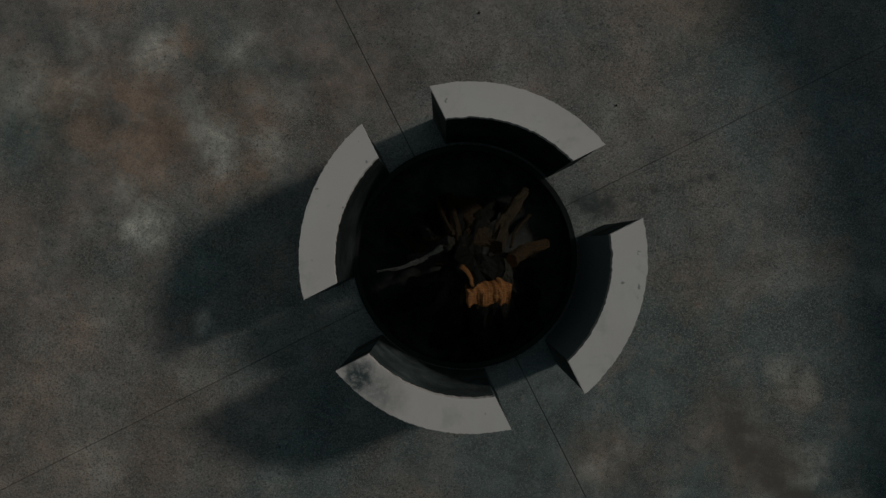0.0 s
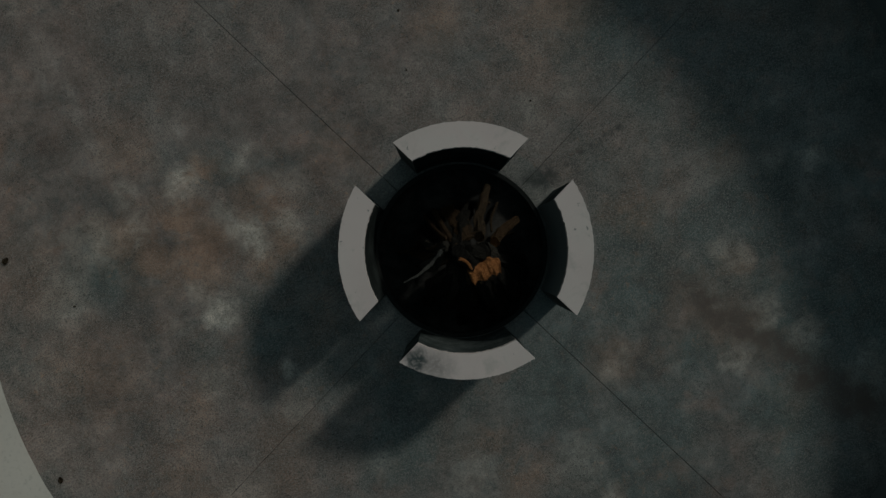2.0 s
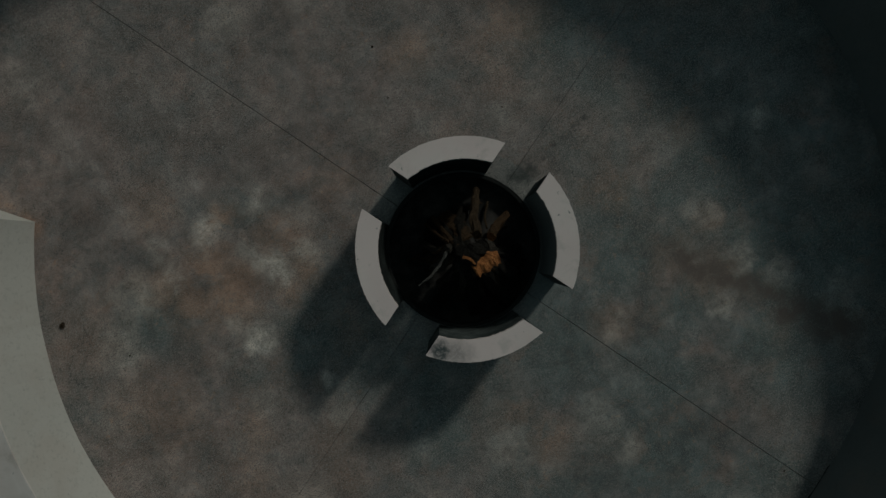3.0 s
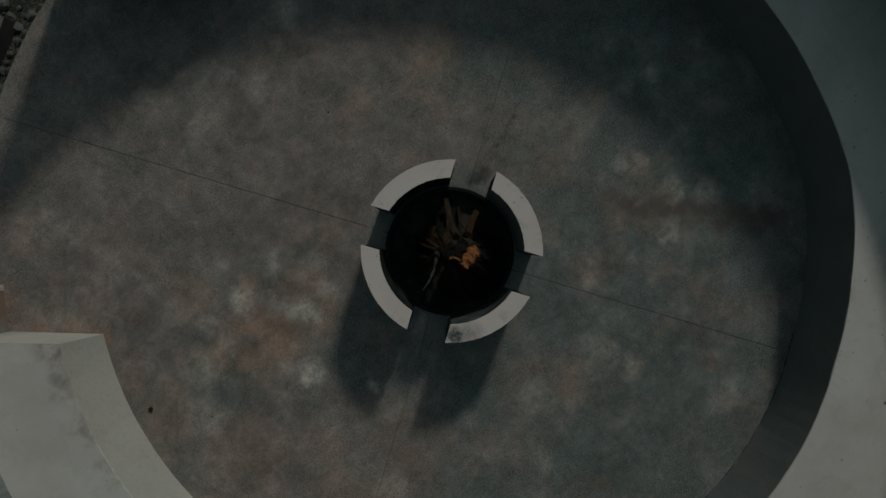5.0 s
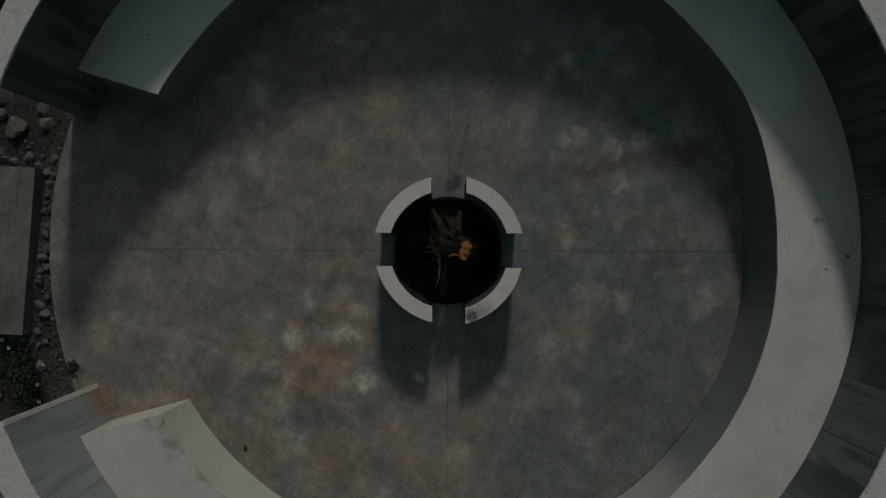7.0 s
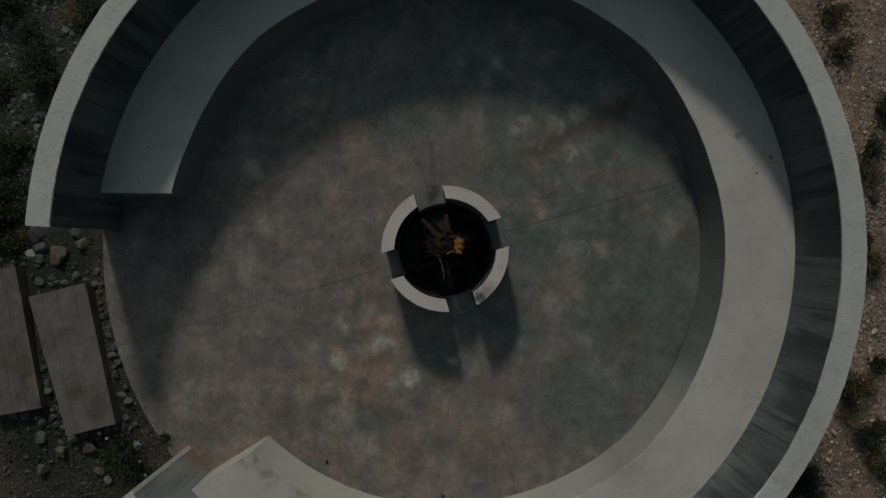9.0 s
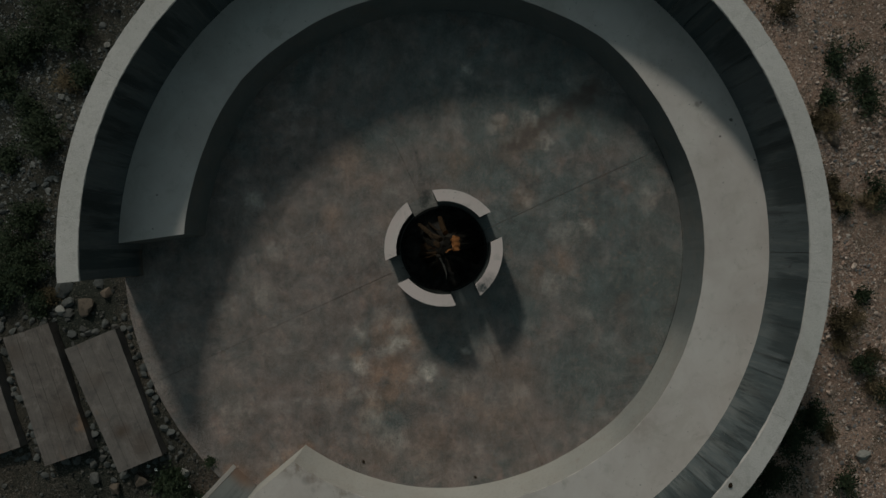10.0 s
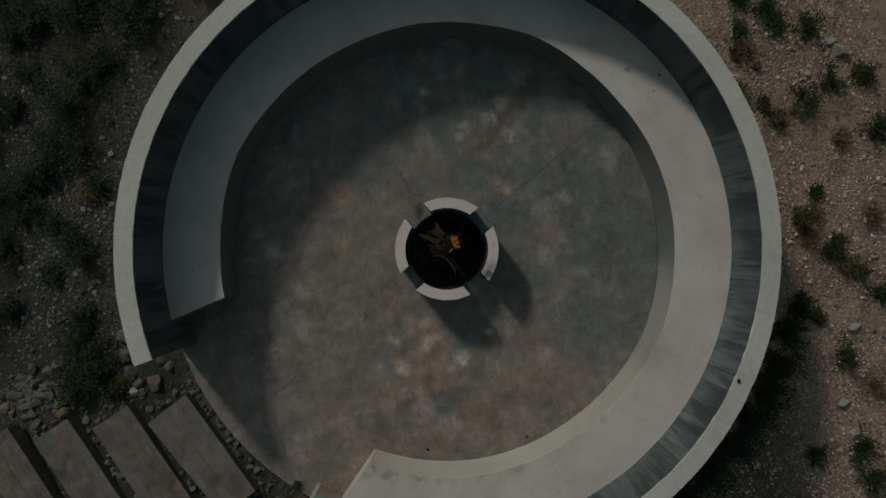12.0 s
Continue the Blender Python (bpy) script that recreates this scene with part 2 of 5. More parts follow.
def cap_plaster():
    m, c = plaster("cap_plaster", (0.745, 0.612, 0.578), (0.63, 0.520, 0.490), 0.6)
    # soot stain on the end of one segment
    w = m.wobble(0.07, 22)
    s = m.math('MAXIMUM', m.spot(w, -0.322, -0.340, 0.046, 0.6), m.math('MULTIPLY', m.spot(w, -0.270, -0.378, 0.055, 0.8), 0.60))
    s = m.math('MAXIMUM', s, m.math('MULTIPLY', m.spot(w, -0.225, -0.405, 0.04, 0.8), 0.35))
    c = m.mix(m.math('MULTIPLY', s, m.step(m.noise(60, 5, 0.7), 0.30, 0.58, 0.55, 1.0)), c, (0.065, 0.075, 0.075))
    return m.done(c, 0.7, spec=0.3)


def coping_plaster():
    m, c = plaster("coping_plaster", (0.645, 0.600, 0.570), (0.52, 0.485, 0.460), 0.6)
    c = m.mix(m.step(m.noise(17, 6, 0.76), 0.50, 0.68, 0.0, 0.5), c, (0.42, 0.40, 0.36))
    c = m.mix(m.step(m.noise(70, 3, 0.7), 0.60, 0.70, 0.0, 0.45), c, (0.28, 0.265, 0.24))
    m.bump(m.math('ADD', m.noise(16, 6, 0.7), m.math('MULTIPLY', m.noise(60, 4, 0.7), 0.5)), 0.55, 0.012)
    return m.done(c, 0.8, spec=0.25)


def board_concrete():
    """Dark grey concrete cast against upright boards: streaks, laitance and rain marks."""
    m = Mat("board_concrete")
    ang = m.node("ShaderNodeMath", operation='ARCTAN2')
    sep = m.node("ShaderNodeSeparateXYZ")
    m.put(m.pos, sep.inputs[0])
    m.put(sep.outputs[1], ang.inputs[0])
    m.put(sep.outputs[0], ang.inputs[1])
    comb = m.node("ShaderNodeCombineXYZ")
    m.put(ang.outputs[0], comb.inputs[0])
    m.put(m.math('MULTIPLY', sep.outputs[2], 0.028), comb.inputs[1])
    streak = m.noise(38, 6, 0.74, 0.0, comb.outputs[0])
    grain = m.noise(140, 4, 0.65, 0.0, comb.outputs[0])
    c = m.mix(m.random(), (0.066, 0.084, 0.089), (0.140, 0.160, 0.167))
    c = m.mix(m.step(streak, 0.50, 0.66, 0.0, 0.42), c, (0.205, 0.214, 0.208))
    c = m.mix(m.step(streak, 0.45, 0.34, 0.0, 0.42), c, (0.062, 0.072, 0.074))
    c = m.mix(m.step(grain, 0.5, 0.70, 0.0, 0.4), c, (0.080, 0.086, 0.086))
    c = m.mix(m.step(m.noise(15, 6, 0.7, 0.3, m.vec('ADD', comb.outputs[0], (3, 1, 0))), 0.52, 0.64, 0.0, 0.7), c, (0.048, 0.056, 0.058))
    c = m.mix(m.step(m.noise(11, 6, 0.7, 0.3), 0.60, 0.70, 0.0, 0.5), c, (0.055, 0.063, 0.064))
    c = m.mix(m.step(m.noise(9, 5, 0.7), 0.60, 0.78, 0.0, 0.3), c, (0.24, 0.235, 0.22))
    # damp patches hanging under the coping
    darker = m.math('MULTIPLY', m.step(m.noise(7, 6, 0.72, 0.2, m.vec('ADD', comb.outputs[0], (5, 6, 0))), 0.50, 0.56), m.step(m.math('ADD', sep.outputs[2], m.math('MULTIPLY', m.noise(26, 4, 0.7, 0.0, comb.outputs[0]), 0.5)), 0.72, 0.92))
    c = m.mix(m.math('MULTIPLY', darker, 0.72), c, (0.040, 0.051, 0.054))
    rain = m.step(m.noise(34, 5, 0.72, 0.0, m.vec('ADD', comb.outputs[0], (8, 2, 0))), 0.47, 0.60)
    low = m.step(sep.outputs[2], 0.95, 0.40)
    w = m.wobble(0.5, 2.2)
    for x, y, r, k in ((-1.65, -2.25, 0.75, 0.28), (-0.80, -2.65, 0.60, 0.20), (-2.35, -1.50, 0.70, 0.24)):
        c = m.mix(m.math('MULTIPLY', m.math('MULTIPLY', m.spot(w, x, y, r, 0.6), k), m.math('MULTIPLY', rain, low)), c, (0.30, 0.305, 0.295))
    for x, y, r, k in ((-2.35, 1.55, 0.55, 0.9), (-2.70, 0.75, 0.50, 0.6), (-2.78, 0.10, 0.40, 0.35)):
        c = m.mix(m.math('MULTIPLY', m.spot(w, x, y, r, 0.6), m.math('MULTIPLY', m.step(streak, 0.30, 0.62, 0.45, 1.0), k)), c, (0.335, 0.345, 0.335))
    c = m.mix(m.math('MULTIPLY', m.math('MULTIPLY', m.spot(w, -2.10, 1.86, 0.16, 0.8), m.step(sep.outputs[2], 0.30, 0.04)), 0.8), c, (0.30, 0.185, 0.13))
    foot = m.math('MULTIPLY', m.step(sep.outputs[2], 0.12, 0.0), m.step(m.noise(5, 5, 0.7), 0.35, 0.6, 0.0, 0.6))
    c = m.mix(foot, c, (0.20, 0.145, 0.11))
    m.bump(m.math('ADD', streak, grain), 0.4, 0.005)
    return m.done(c, 0.85, spec=0.25)


def rough_concrete(name, a, b, rough=0.9, stain=0.0, pale=()):
    m = Mat(name)
    c = m.mix(m.noise(4, 6, 0.65), a, b)
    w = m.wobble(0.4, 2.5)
    # spots lightened in the colour; on the bench front they stand for sunlight
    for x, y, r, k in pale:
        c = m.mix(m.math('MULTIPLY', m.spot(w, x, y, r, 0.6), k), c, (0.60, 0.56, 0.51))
    if stain:
        c = m.mix(m.step(m.noise(3.5, 6, 0.7, 0.6), 0.45, 0.65, 0.0, stain), c, (0.30, 0.205, 0.15))
        c = m.mix(m.step(m.noise(9, 6, 0.7), 0.58, 0.70, 0.0, stain), c, (0.12, 0.105, 0.09))
    c = m.mix(m.step(m.noise(45, 4, 0.7), 0.5, 0.75, 0.0, 0.22), c, tuple(0.55 * v for v in a))
    m.bump(m.noise(55, 5, 0.7), 0.25, 0.004)
    return m.done(c, rough, spec=0.2)


def paver_wood():
    """Weathered concrete sleepers with a cast plank grain."""
    m = Mat("weathered_plank")
    co = m.node("ShaderNodeTexCoord").outputs["Object"]
    v = m.vec('ADD', m.scaled((0.9, 16, 1), co), m.scaled((40, 40, 40), m.node("ShaderNodeCombineXYZ").outputs[0]))
    rnd = m.random()
    off = m.node("ShaderNodeCombineXYZ")
    m.put(m.math('MULTIPLY', rnd, 30.0), off.inputs[0])
    v = m.vec('ADD', v, off.outputs[0])
    grain = m.noise(3.2, 7, 0.65, 0.6, v)
    blotch = m.noise(5.5, 6, 0.7, 0.5)
    c = m.mix(m.step(grain, 0.3, 0.7), (0.128, 0.107, 0.096), (0.170, 0.143, 0.128))
    c = m.mix(m.step(blotch, 0.50, 0.66, 0.0, 0.75), c, (0.245, 0.208, 0.188))
    c = m.mix(m.step(blotch, 0.48, 0.34, 0.0, 0.80), c, (0.078, 0.068, 0.062))
    c = m.mix(m.step(m.noise(2.6, 5, 0.65, 0.6), 0.56, 0.70, 0.0, 0.6), c, (0.270, 0.160, 0.100))
    c = m.mix(m.step(rnd, 0, 1, 0.0, 0.3), c, (0.245, 0.222, 0.208))
    c = m.mix(m.step(m.noise(60, 3, 0.7), 0.55, 0.72, 0.0, 0.5), c, (0.08, 0.075, 0.07))
    w = m.wobble(0.12, 8)
    for x, y, r, k in ((-1.78, 2.92, 0.07, 0.8), (-1.30, 3.18, 0.08, 0.4), (-1.90, 2.72, 0.10, 0.5), (-1.10, 3.95, 0.10, 0.4), (-1.62, 3.45, 0.12, 0.4)):
        c = m.mix(m.math('MULTIPLY', m.spot(w, x, y, r, 0.8), k), c, (0.085, 0.060, 0.045))
    m.bump(m.math('ADD', m.math('MULTIPLY', grain, 0.5), m.noise(70, 3, 0.6)), 0.4, 0.004)
    return m.done(c, 0.85, spec=0.2)


def soil():
    m = Mat("dry_soil")
    big, mid = m.noise(0.35, 5, 0.6, 0.5), m.noise(2.3, 6, 0.65, 0.3)
    c = m.mix(m.step(big, 0.40, 0.62), (0.370, 0.240, 0.180), (0.525, 0.345, 0.260))
    c = m.mix(m.step(mid, 0.45, 0.70, 0.0, 0.45), c, (0.160, 0.122, 0.100))
    c = m.mix(m.step(m.noise(4.5, 7, 0.75, 0.6, m.vec('ADD', m.pos, (6, 2, 0))), 0.50, 0.62, 0.0, 0.65), c, (0.150, 0.118, 0.088))
    c = m.mix(m.step(m.noise(13, 6, 0.75, 0.4, m.vec('ADD', m.pos, (1, 7, 0))), 0.52, 0.64, 0.0, 0.55), c, (0.110, 0.088, 0.072))
    # dark soil round the path; elsewhere shade put into the ground colour
    w = m.wobble(1.2, 0.8)
    darker = 0.0
    for x, y, r, k in DARK_SOIL:
        s = m.math('MULTIPLY', m.spot(w, x, y, r, 0.6), k)
        darker = m.math('MAXIMUM', s, darker)
        c = m.mix(s, c, (0.034, 0.040, 0.033))
    # unseen far slopes, coloured as dark scrub so they bounce less light
    far = m.vec('LENGTH', m.scaled((1, 1, 0)), (0, 0, 0))
    c = m.mix(m.step(far, 9.0, 30.0, 0.0, 0.85), c, m.mix(m.noise(0.2, 6, 0.7), (0.030, 0.038, 0.018), (0.085, 0.078, 0.045)))
    # grit and small broken stone bedded in the surface
    warp = m.wobble(0.03, 30)
    for scale, share, k in ((38, 0.34, 0.9), (75, 0.50, 0.9), (150, 0.50, 0.8)):
        cell = m.cells(scale, warp)
        tone = m.grey(cell)
        body = m.step(m.cells(scale, warp, "Distance"), 0.42, 0.30)
        pick = m.math('MULTIPLY', m.step(m.noise(2.2, 4, 0.6, 0.0, m.vec('ADD', m.pos, (scale, 0, 0))), 0.40, 0.60, share - 0.25, share + 0.35), body)
        pick = m.math('MULTIPLY', m.math('MULTIPLY', pick, m.math('SUBTRACT', 1.0, m.math('MULTIPLY', darker, 0.88))), m.step(tone, 0.25, 0.45))
        c = m.mix(m.math('MULTIPLY', pick, k), c, m.mix(tone, (0.10, 0.082, 0.068), (0.78, 0.65, 0.55)))
    c = m.mix(m.step(m.noise(95, 3, 0.75), 0.52, 0.66, 0.0, 0.45), c, (0.060, 0.048, 0.040))
    high = m.math('ADD', m.math('MULTIPLY', m.noise(22, 6, 0.75), 1.5), m.math('MULTIPLY', m.cells(60, warp, "Distance"), -0.35))
    m.bump(m.math('ADD', high, m.math('MULTIPLY', m.cells(90, warp, "Distance"), -0.3)), 1.0, 0.02)
    return m.done(c, 0.95, spec=0.1)


def stone(name, a, b, tint, rare=1.0):
    m = Mat(name)
    rnd = m.island()
    c = m.mix(m.math('POWER', rnd, rare), a, b)
    c = m.mix(m.step(m.math('FRACT', m.math('ADD', m.math('MULTIPLY', rnd, 13.7), m.random())), 0.5, 1.0, 0.0, 0.7), c, tint)
    c = m.mix(m.step(m.noise(24, 5, 0.7), 0.46, 0.7, 0.0, 0.55), c, tuple(0.5 * v for v in a))
    m.bump(m.noise(45, 5, 0.7), 0.5, 0.008)
    return m.done(c, 0.9, spec=0.2)


def leaf(name, a, b):
    m = Mat(name)
    c = m.mix(m.island(), a, b)
    c = m.mix(m.step(m.random(), 0, 1, 0.0, 0.4), c, tuple(0.6 * v for v in b))
    return m.done(c, 0.7, spec=0.2)


def bark(name, a, b, along=1.0):
    m = Mat(name)
    co = m.node("ShaderNodeTexCoord").outputs["Generated"]
    g = m.noise(5, 8, 0.75, 0.8, m.scaled((1.2, 5, 5), co))
    c = m.mix(m.step(g, 0.35, 0.65), a, b)
    c = m.mix(m.step(m.noise(60, 4, 0.7), 0.5, 0.75, 0.0, 0.6), c, tuple(0.4 * v for v in a))
    m.bump(g, 0.9, 0.008)
    return m.done(c, 0.95, spec=0.05)


def soot(name, a, b):
    m = Mat(name)
    c = m.mix(m.step(m.noise(7, 6, 0.7, 0.4), 0.35, 0.7), a, b)
    m.bump(m.noise(50, 5, 0.7), 0.5, 0.006)
    return m.done(c, 0.95, spec=0.15)


# x, y, radius, weight of the floor's stains and shade spots
RUST = ((-0.98, 0.76, 0.06, 0.8), (-1.31, 0.47, 0.13, 0.7), (-0.80, 0.47, 0.10, 0.6), (-1.17, 0.57, 0.11, 0.8), (-1.47, 0.58, 0.10, 0.6), (-1.16, 0.42, 0.12, 0.8), (-1.79, 0.06, 0.17, 0.4), (-2.16, 1.85, 0.07, 0.9), (-2.14, 1.51, 0.06, 0.95), (-1.97, 1.38, 0.05, 0.8), (-1.86, 1.23, 0.05, 0.8), (-2.28, 1.72, 0.07, 0.9),
        (0.77, 0.92, 0.13, 0.5), (0.26, 1.04, 0.08, 0.5), (0.61, 0.80, 0.10, 0.35), (1.31, 0.03, 0.08, 0.4), (1.17, -0.45, 0.05, 0.7), (1.07, -0.71, 0.11, 0.4), (0.95, -0.54, 0.09, 0.4), (0.78, -0.12, 0.07, 0.45), (0.49, -0.70, 0.08, 0.5), (-0.09, -1.06, 0.08, 0.55), (-0.22, -0.87, 0.08, 0.45), (-1.06, -0.55, 0.10, 0.4), (-1.50, -0.71, 0.12, 0.4), (-1.31, 0.95, 0.09, 0.4), (-1.87, 0.57, 0.15, 0.25),
        (-0.75, 0.31, 0.07, 0.7), (-0.88, 0.26, 0.07, 0.6), (-1.20, 0.43, 0.07, 0.5), (-1.54, -0.49, 0.10, 0.4), (-1.16, -0.70, 0.12, 0.35), (-1.38, -0.29, 0.07, 0.4), (-0.69, -0.07, 0.05, 0.3), (-0.40, 0.62, 0.09, 0.3), (0.56, 0.68, 0.10, 0.25), (0.24, 0.51, 0.08, 0.25))
TEAL = ((1.60, -0.89, 0.25, 0.6), (1.21, -1.27, 0.19, 0.7), (1.08, -0.31, 0.10, 0.6), (0.42, -1.23, 0.27, 0.5), (-0.30, -1.40, 0.25, 0.6), (-0.26, -1.76, 0.27, 0.7), (-1.12, -1.26, 0.25, 0.6), (-0.60, -2.05, 0.29, 0.7), (-0.18, -2.08, 0.25, 0.7), (0.35, -1.85, 0.25, 0.5), (-0.52, -0.80, 0.17, 0.5), (0.76, -1.83, 0.12, 0.6), (0.22, -0.67, 0.17, 0.5), (-0.20, -0.56, 0.17, 0.5), (-0.94, -1.50, 0.25, 0.5), (-0.93, 0.01, 0.15, 0.4), (0.84, -0.78, 0.13, 0.5),
        (-1.54, 0.51, 0.14, 0.5), (-0.75, -0.30, 0.16, 0.5), (0.92, 0.80, 0.12, 0.7), (0.76, -0.21, 0.14, 0.6), (0.86, 0.07, 0.12, 0.4), (1.02, 0.31, 0.12, 0.4), (1.02, -0.70, 0.14, 0.5), (0.72, -0.49, 0.16, 0.5), (-0.25, -0.74, 0.12, 0.4), (-0.53, -0.49, 0.14, 0.5), (-0.89, 0.80, 0.10, 0.4), (-0.71, 0.68, 0.08, 0.35), (-1.26, -0.05, 0.08, 0.4), (1.37, 0.11, 0.14, 0.5), (1.32, -0.75, 0.22, 0.7), (1.45, -0.30, 0.20, 0.6), (1.05, -0.50, 0.16, 0.5))
# shade put into the floor colour beside the sun-side wall: cooler, darker
SHADE_COOL = ((0.74, 1.95, 0.45, 0.7), (0.05, 2.34, 0.35, 0.6), (1.37, 0.90, 0.50, 0.7), (1.92, -0.20, 0.45, 0.7), (1.60, -0.90, 0.40, 0.6), (-0.75, 2.40, 0.30, 0.6))
# a tea-brown run of dried water across the slab
STREAK = ((0.95, -0.53), (1.12, -0.76), (1.31, -1.03), (1.48, -1.27), (1.60, -1.36))
PALE = ((-1.38, 0.79, 0.05, 0.5), (-1.39, 0.62, 0.05, 0.5), (-1.59, 0.62, 0.08, 0.4), (-1.78, 0.42, 0.09, 0.35), (-1.10, 0.74, 0.07, 0.8), (-0.80, 0.73, 0.05, 0.5), (-1.54, 1.87, 0.10, 0.25), (0.39, 1.77, 0.06, 0.6), (-0.49, 1.66, 0.08, 0.4), (-0.59, 2.00, 0.07, 0.25), (-0.95, 2.27, 0.08, 0.25), (-0.09, 1.54, 0.06, 0.3), (1.66, -0.17, 0.035, 0.6), (1.50, -0.09, 0.05, 0.4), (1.25, -0.71, 0.06, 0.6), (1.36, -0.88, 0.06, 0.5), (1.17, -0.42, 0.05, 0.6), (1.03, -0.90, 0.05, 0.7), (1.57, -1.16, 0.08, 0.3), (0.16, -1.10, 0.10, 0.35), (0.24, -1.32, 0.05, 0.5), (-0.54, -1.29, 0.06, 0.4), (-0.31, -1.01, 0.08, 0.35), (0.54, -1.84, 0.08, 0.35), (-1.28, -0.21, 0.06, 0.3), (-1.32, -0.70, 0.08, 0.25),
        (-1.13, 0.14, 0.065, 1.0), (-0.96, 0.52, 0.045, 0.6), (-0.90, 0.39, 0.065, 0.85), (-0.97, 0.41, 0.045, 0.6), (-0.93, -0.21, 0.035, 0.85), (-0.70, 0.38, 0.05, 0.5), (-1.22, 0.27, 0.035, 0.4), (-1.36, 0.11, 0.035, 0.3), (-0.62, 0.55, 0.06, 0.3), (0.52, -0.70, 0.04, 0.35), (0.46, -0.76, 0.03, 0.35), (-0.07, 0.80, 0.06, 0.25), (0.76, 0.55, 0.06, 0.3), (0.50, 0.49, 0.06, 0.3), (-0.69, -0.82, 0.05, 0.35), (-0.99, -0.41, 0.045, 0.4), (-0.95, -0.54, 0.035, 0.3), (0.385, 0.115, 0.045, 1.0), (0.46, 0.11, 0.035, 0.8))
DARK = ((0.87, 0.285, 0.016, 0.85), (0.83, 0.27, 0.013, 0.6), (0.78, 0.245, 0.015, 0.6), (0.735, 0.26, 0.009, 0.7), (0.68, 0.25, 0.013, 0.6), (0.60, 0.21, 0.012, 0.8), (0.455, 0.175, 0.055, 0.8), (0.50, 0.205, 0.045, 0.7), (0.41, 0.195, 0.03, 0.7))
# path soil, and ground coloured dark to stand for shade
DARK_SOIL = ((3.0, 4.0, 2.9, 0.9), (0.6, 5.2, 2.0, 0.9), (5.2, 1.5, 2.2, 0.6), (-2.2, 2.9, 1.0, 0.9), (-0.6, 3.4, 0.7, 0.9), (-1.5, 4.0, 1.6, 0.85), (-3.4, -2.6, 0.9, 0.6))

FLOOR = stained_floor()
SEAT = seat_plaster()
CAP = cap_plaster()
COPING = coping_plaster()
BOARD = board_concrete()
# light put into the colour: pale spots on the sunlit arc, base darkened for shade
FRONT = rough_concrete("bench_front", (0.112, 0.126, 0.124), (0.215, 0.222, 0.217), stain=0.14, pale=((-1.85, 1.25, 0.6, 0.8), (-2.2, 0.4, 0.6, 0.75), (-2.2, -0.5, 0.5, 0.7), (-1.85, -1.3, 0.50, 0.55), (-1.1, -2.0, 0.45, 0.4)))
CORE = rough_concrete("cast_concrete", (0.17, 0.17, 0.165), (0.24, 0.235, 0.225))
RING = rough_concrete("ring_concrete", (0.16, 0.165, 0.16), (0.25, 0.25, 0.24))
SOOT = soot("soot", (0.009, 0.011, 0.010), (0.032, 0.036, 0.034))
SMOKED = soot("smoked_concrete", (0.030, 0.036, 0.035), (0.105, 0.115, 0.111))
# gravel recoloured darker and greyer to stand for shade
SHADE_GRAVEL = stone("shade_gravel", (0.040, 0.045, 0.044), (0.28, 0.275, 0.260), (0.13, 0.126, 0.115))
ASH = soot("ash_bed", (0.016, 0.015, 0.014), (0.056, 0.050, 0.045))
PLANK = paver_wood()
SOIL = soil()
GRAVEL = stone("gravel", (0.150, 0.115, 0.098), (0.80, 0.62, 0.52), (0.47, 0.290, 0.215), 1.2)
STONES = stone("mixed_stones", (0.145, 0.150, 0.158), (0.80, 0.64, 0.54), (0.40, 0.235, 0.172), 1.3)
TAN = stone("tan_rock", (0.10, 0.078, 0.060), (0.16, 0.125, 0.098), (0.20, 0.152, 0.118))
PALE_ROCK = stone("pale_rock", (0.21, 0.196, 0.178), (0.32, 0.298, 0.27), (0.27, 0.256, 0.236))
ROCK = stone("rock", (0.060, 0.066, 0.068), (0.13, 0.128, 0.12), (0.12, 0.115, 0.108))
PEBBLE = stone("pebble", (0.030, 0.032, 0.030), (0.16, 0.150, 0.135), (0.085, 0.070, 0.055))
COBBLE = stone("cobble", (0.050, 0.057, 0.057), (0.135, 0.135, 0.128), (0.085, 0.078, 0.070))
GREEN = leaf("shrub_leaf", (0.015, 0.026, 0.013), (0.044, 0.058, 0.027))
DRY = leaf("dry_grass", (0.10, 0.075, 0.04), (0.19, 0.14, 0.08))
STEM = bark("stem_bark", (0.05, 0.035, 0.025), (0.10, 0.075, 0.05))
BROWNLEAF = leaf("brown_leaf", (0.040, 0.034, 0.018), (0.095, 0.072, 0.038))
PETAL = leaf("petal", (0.62, 0.62, 0.58), (0.75, 0.74, 0.70))
BARK = bark("log_bark", (0.014, 0.011, 0.008), (0.072, 0.049, 0.030))
HEART = bark("split_wood", (0.018, 0.012, 0.007), (0.082, 0.050, 0.028))
CUT = bark("fresh_cut", (0.20, 0.070, 0.022), (0.43, 0.185, 0.068))
CHAR = bark("charred_wood", (0.012, 0.011, 0.009), (0.060, 0.050, 0.040))
COAL = bark("burnt_coal", (0.006, 0.006, 0.005), (0.021, 0.018, 0.015))
GREY = bark("grey_twig", (0.036, 0.034, 0.031), (0.125, 0.118, 0.106))
METAL = rough_concrete("rusted_rim", (0.014, 0.014, 0.013), (0.030, 0.030, 0.028), 0.9)


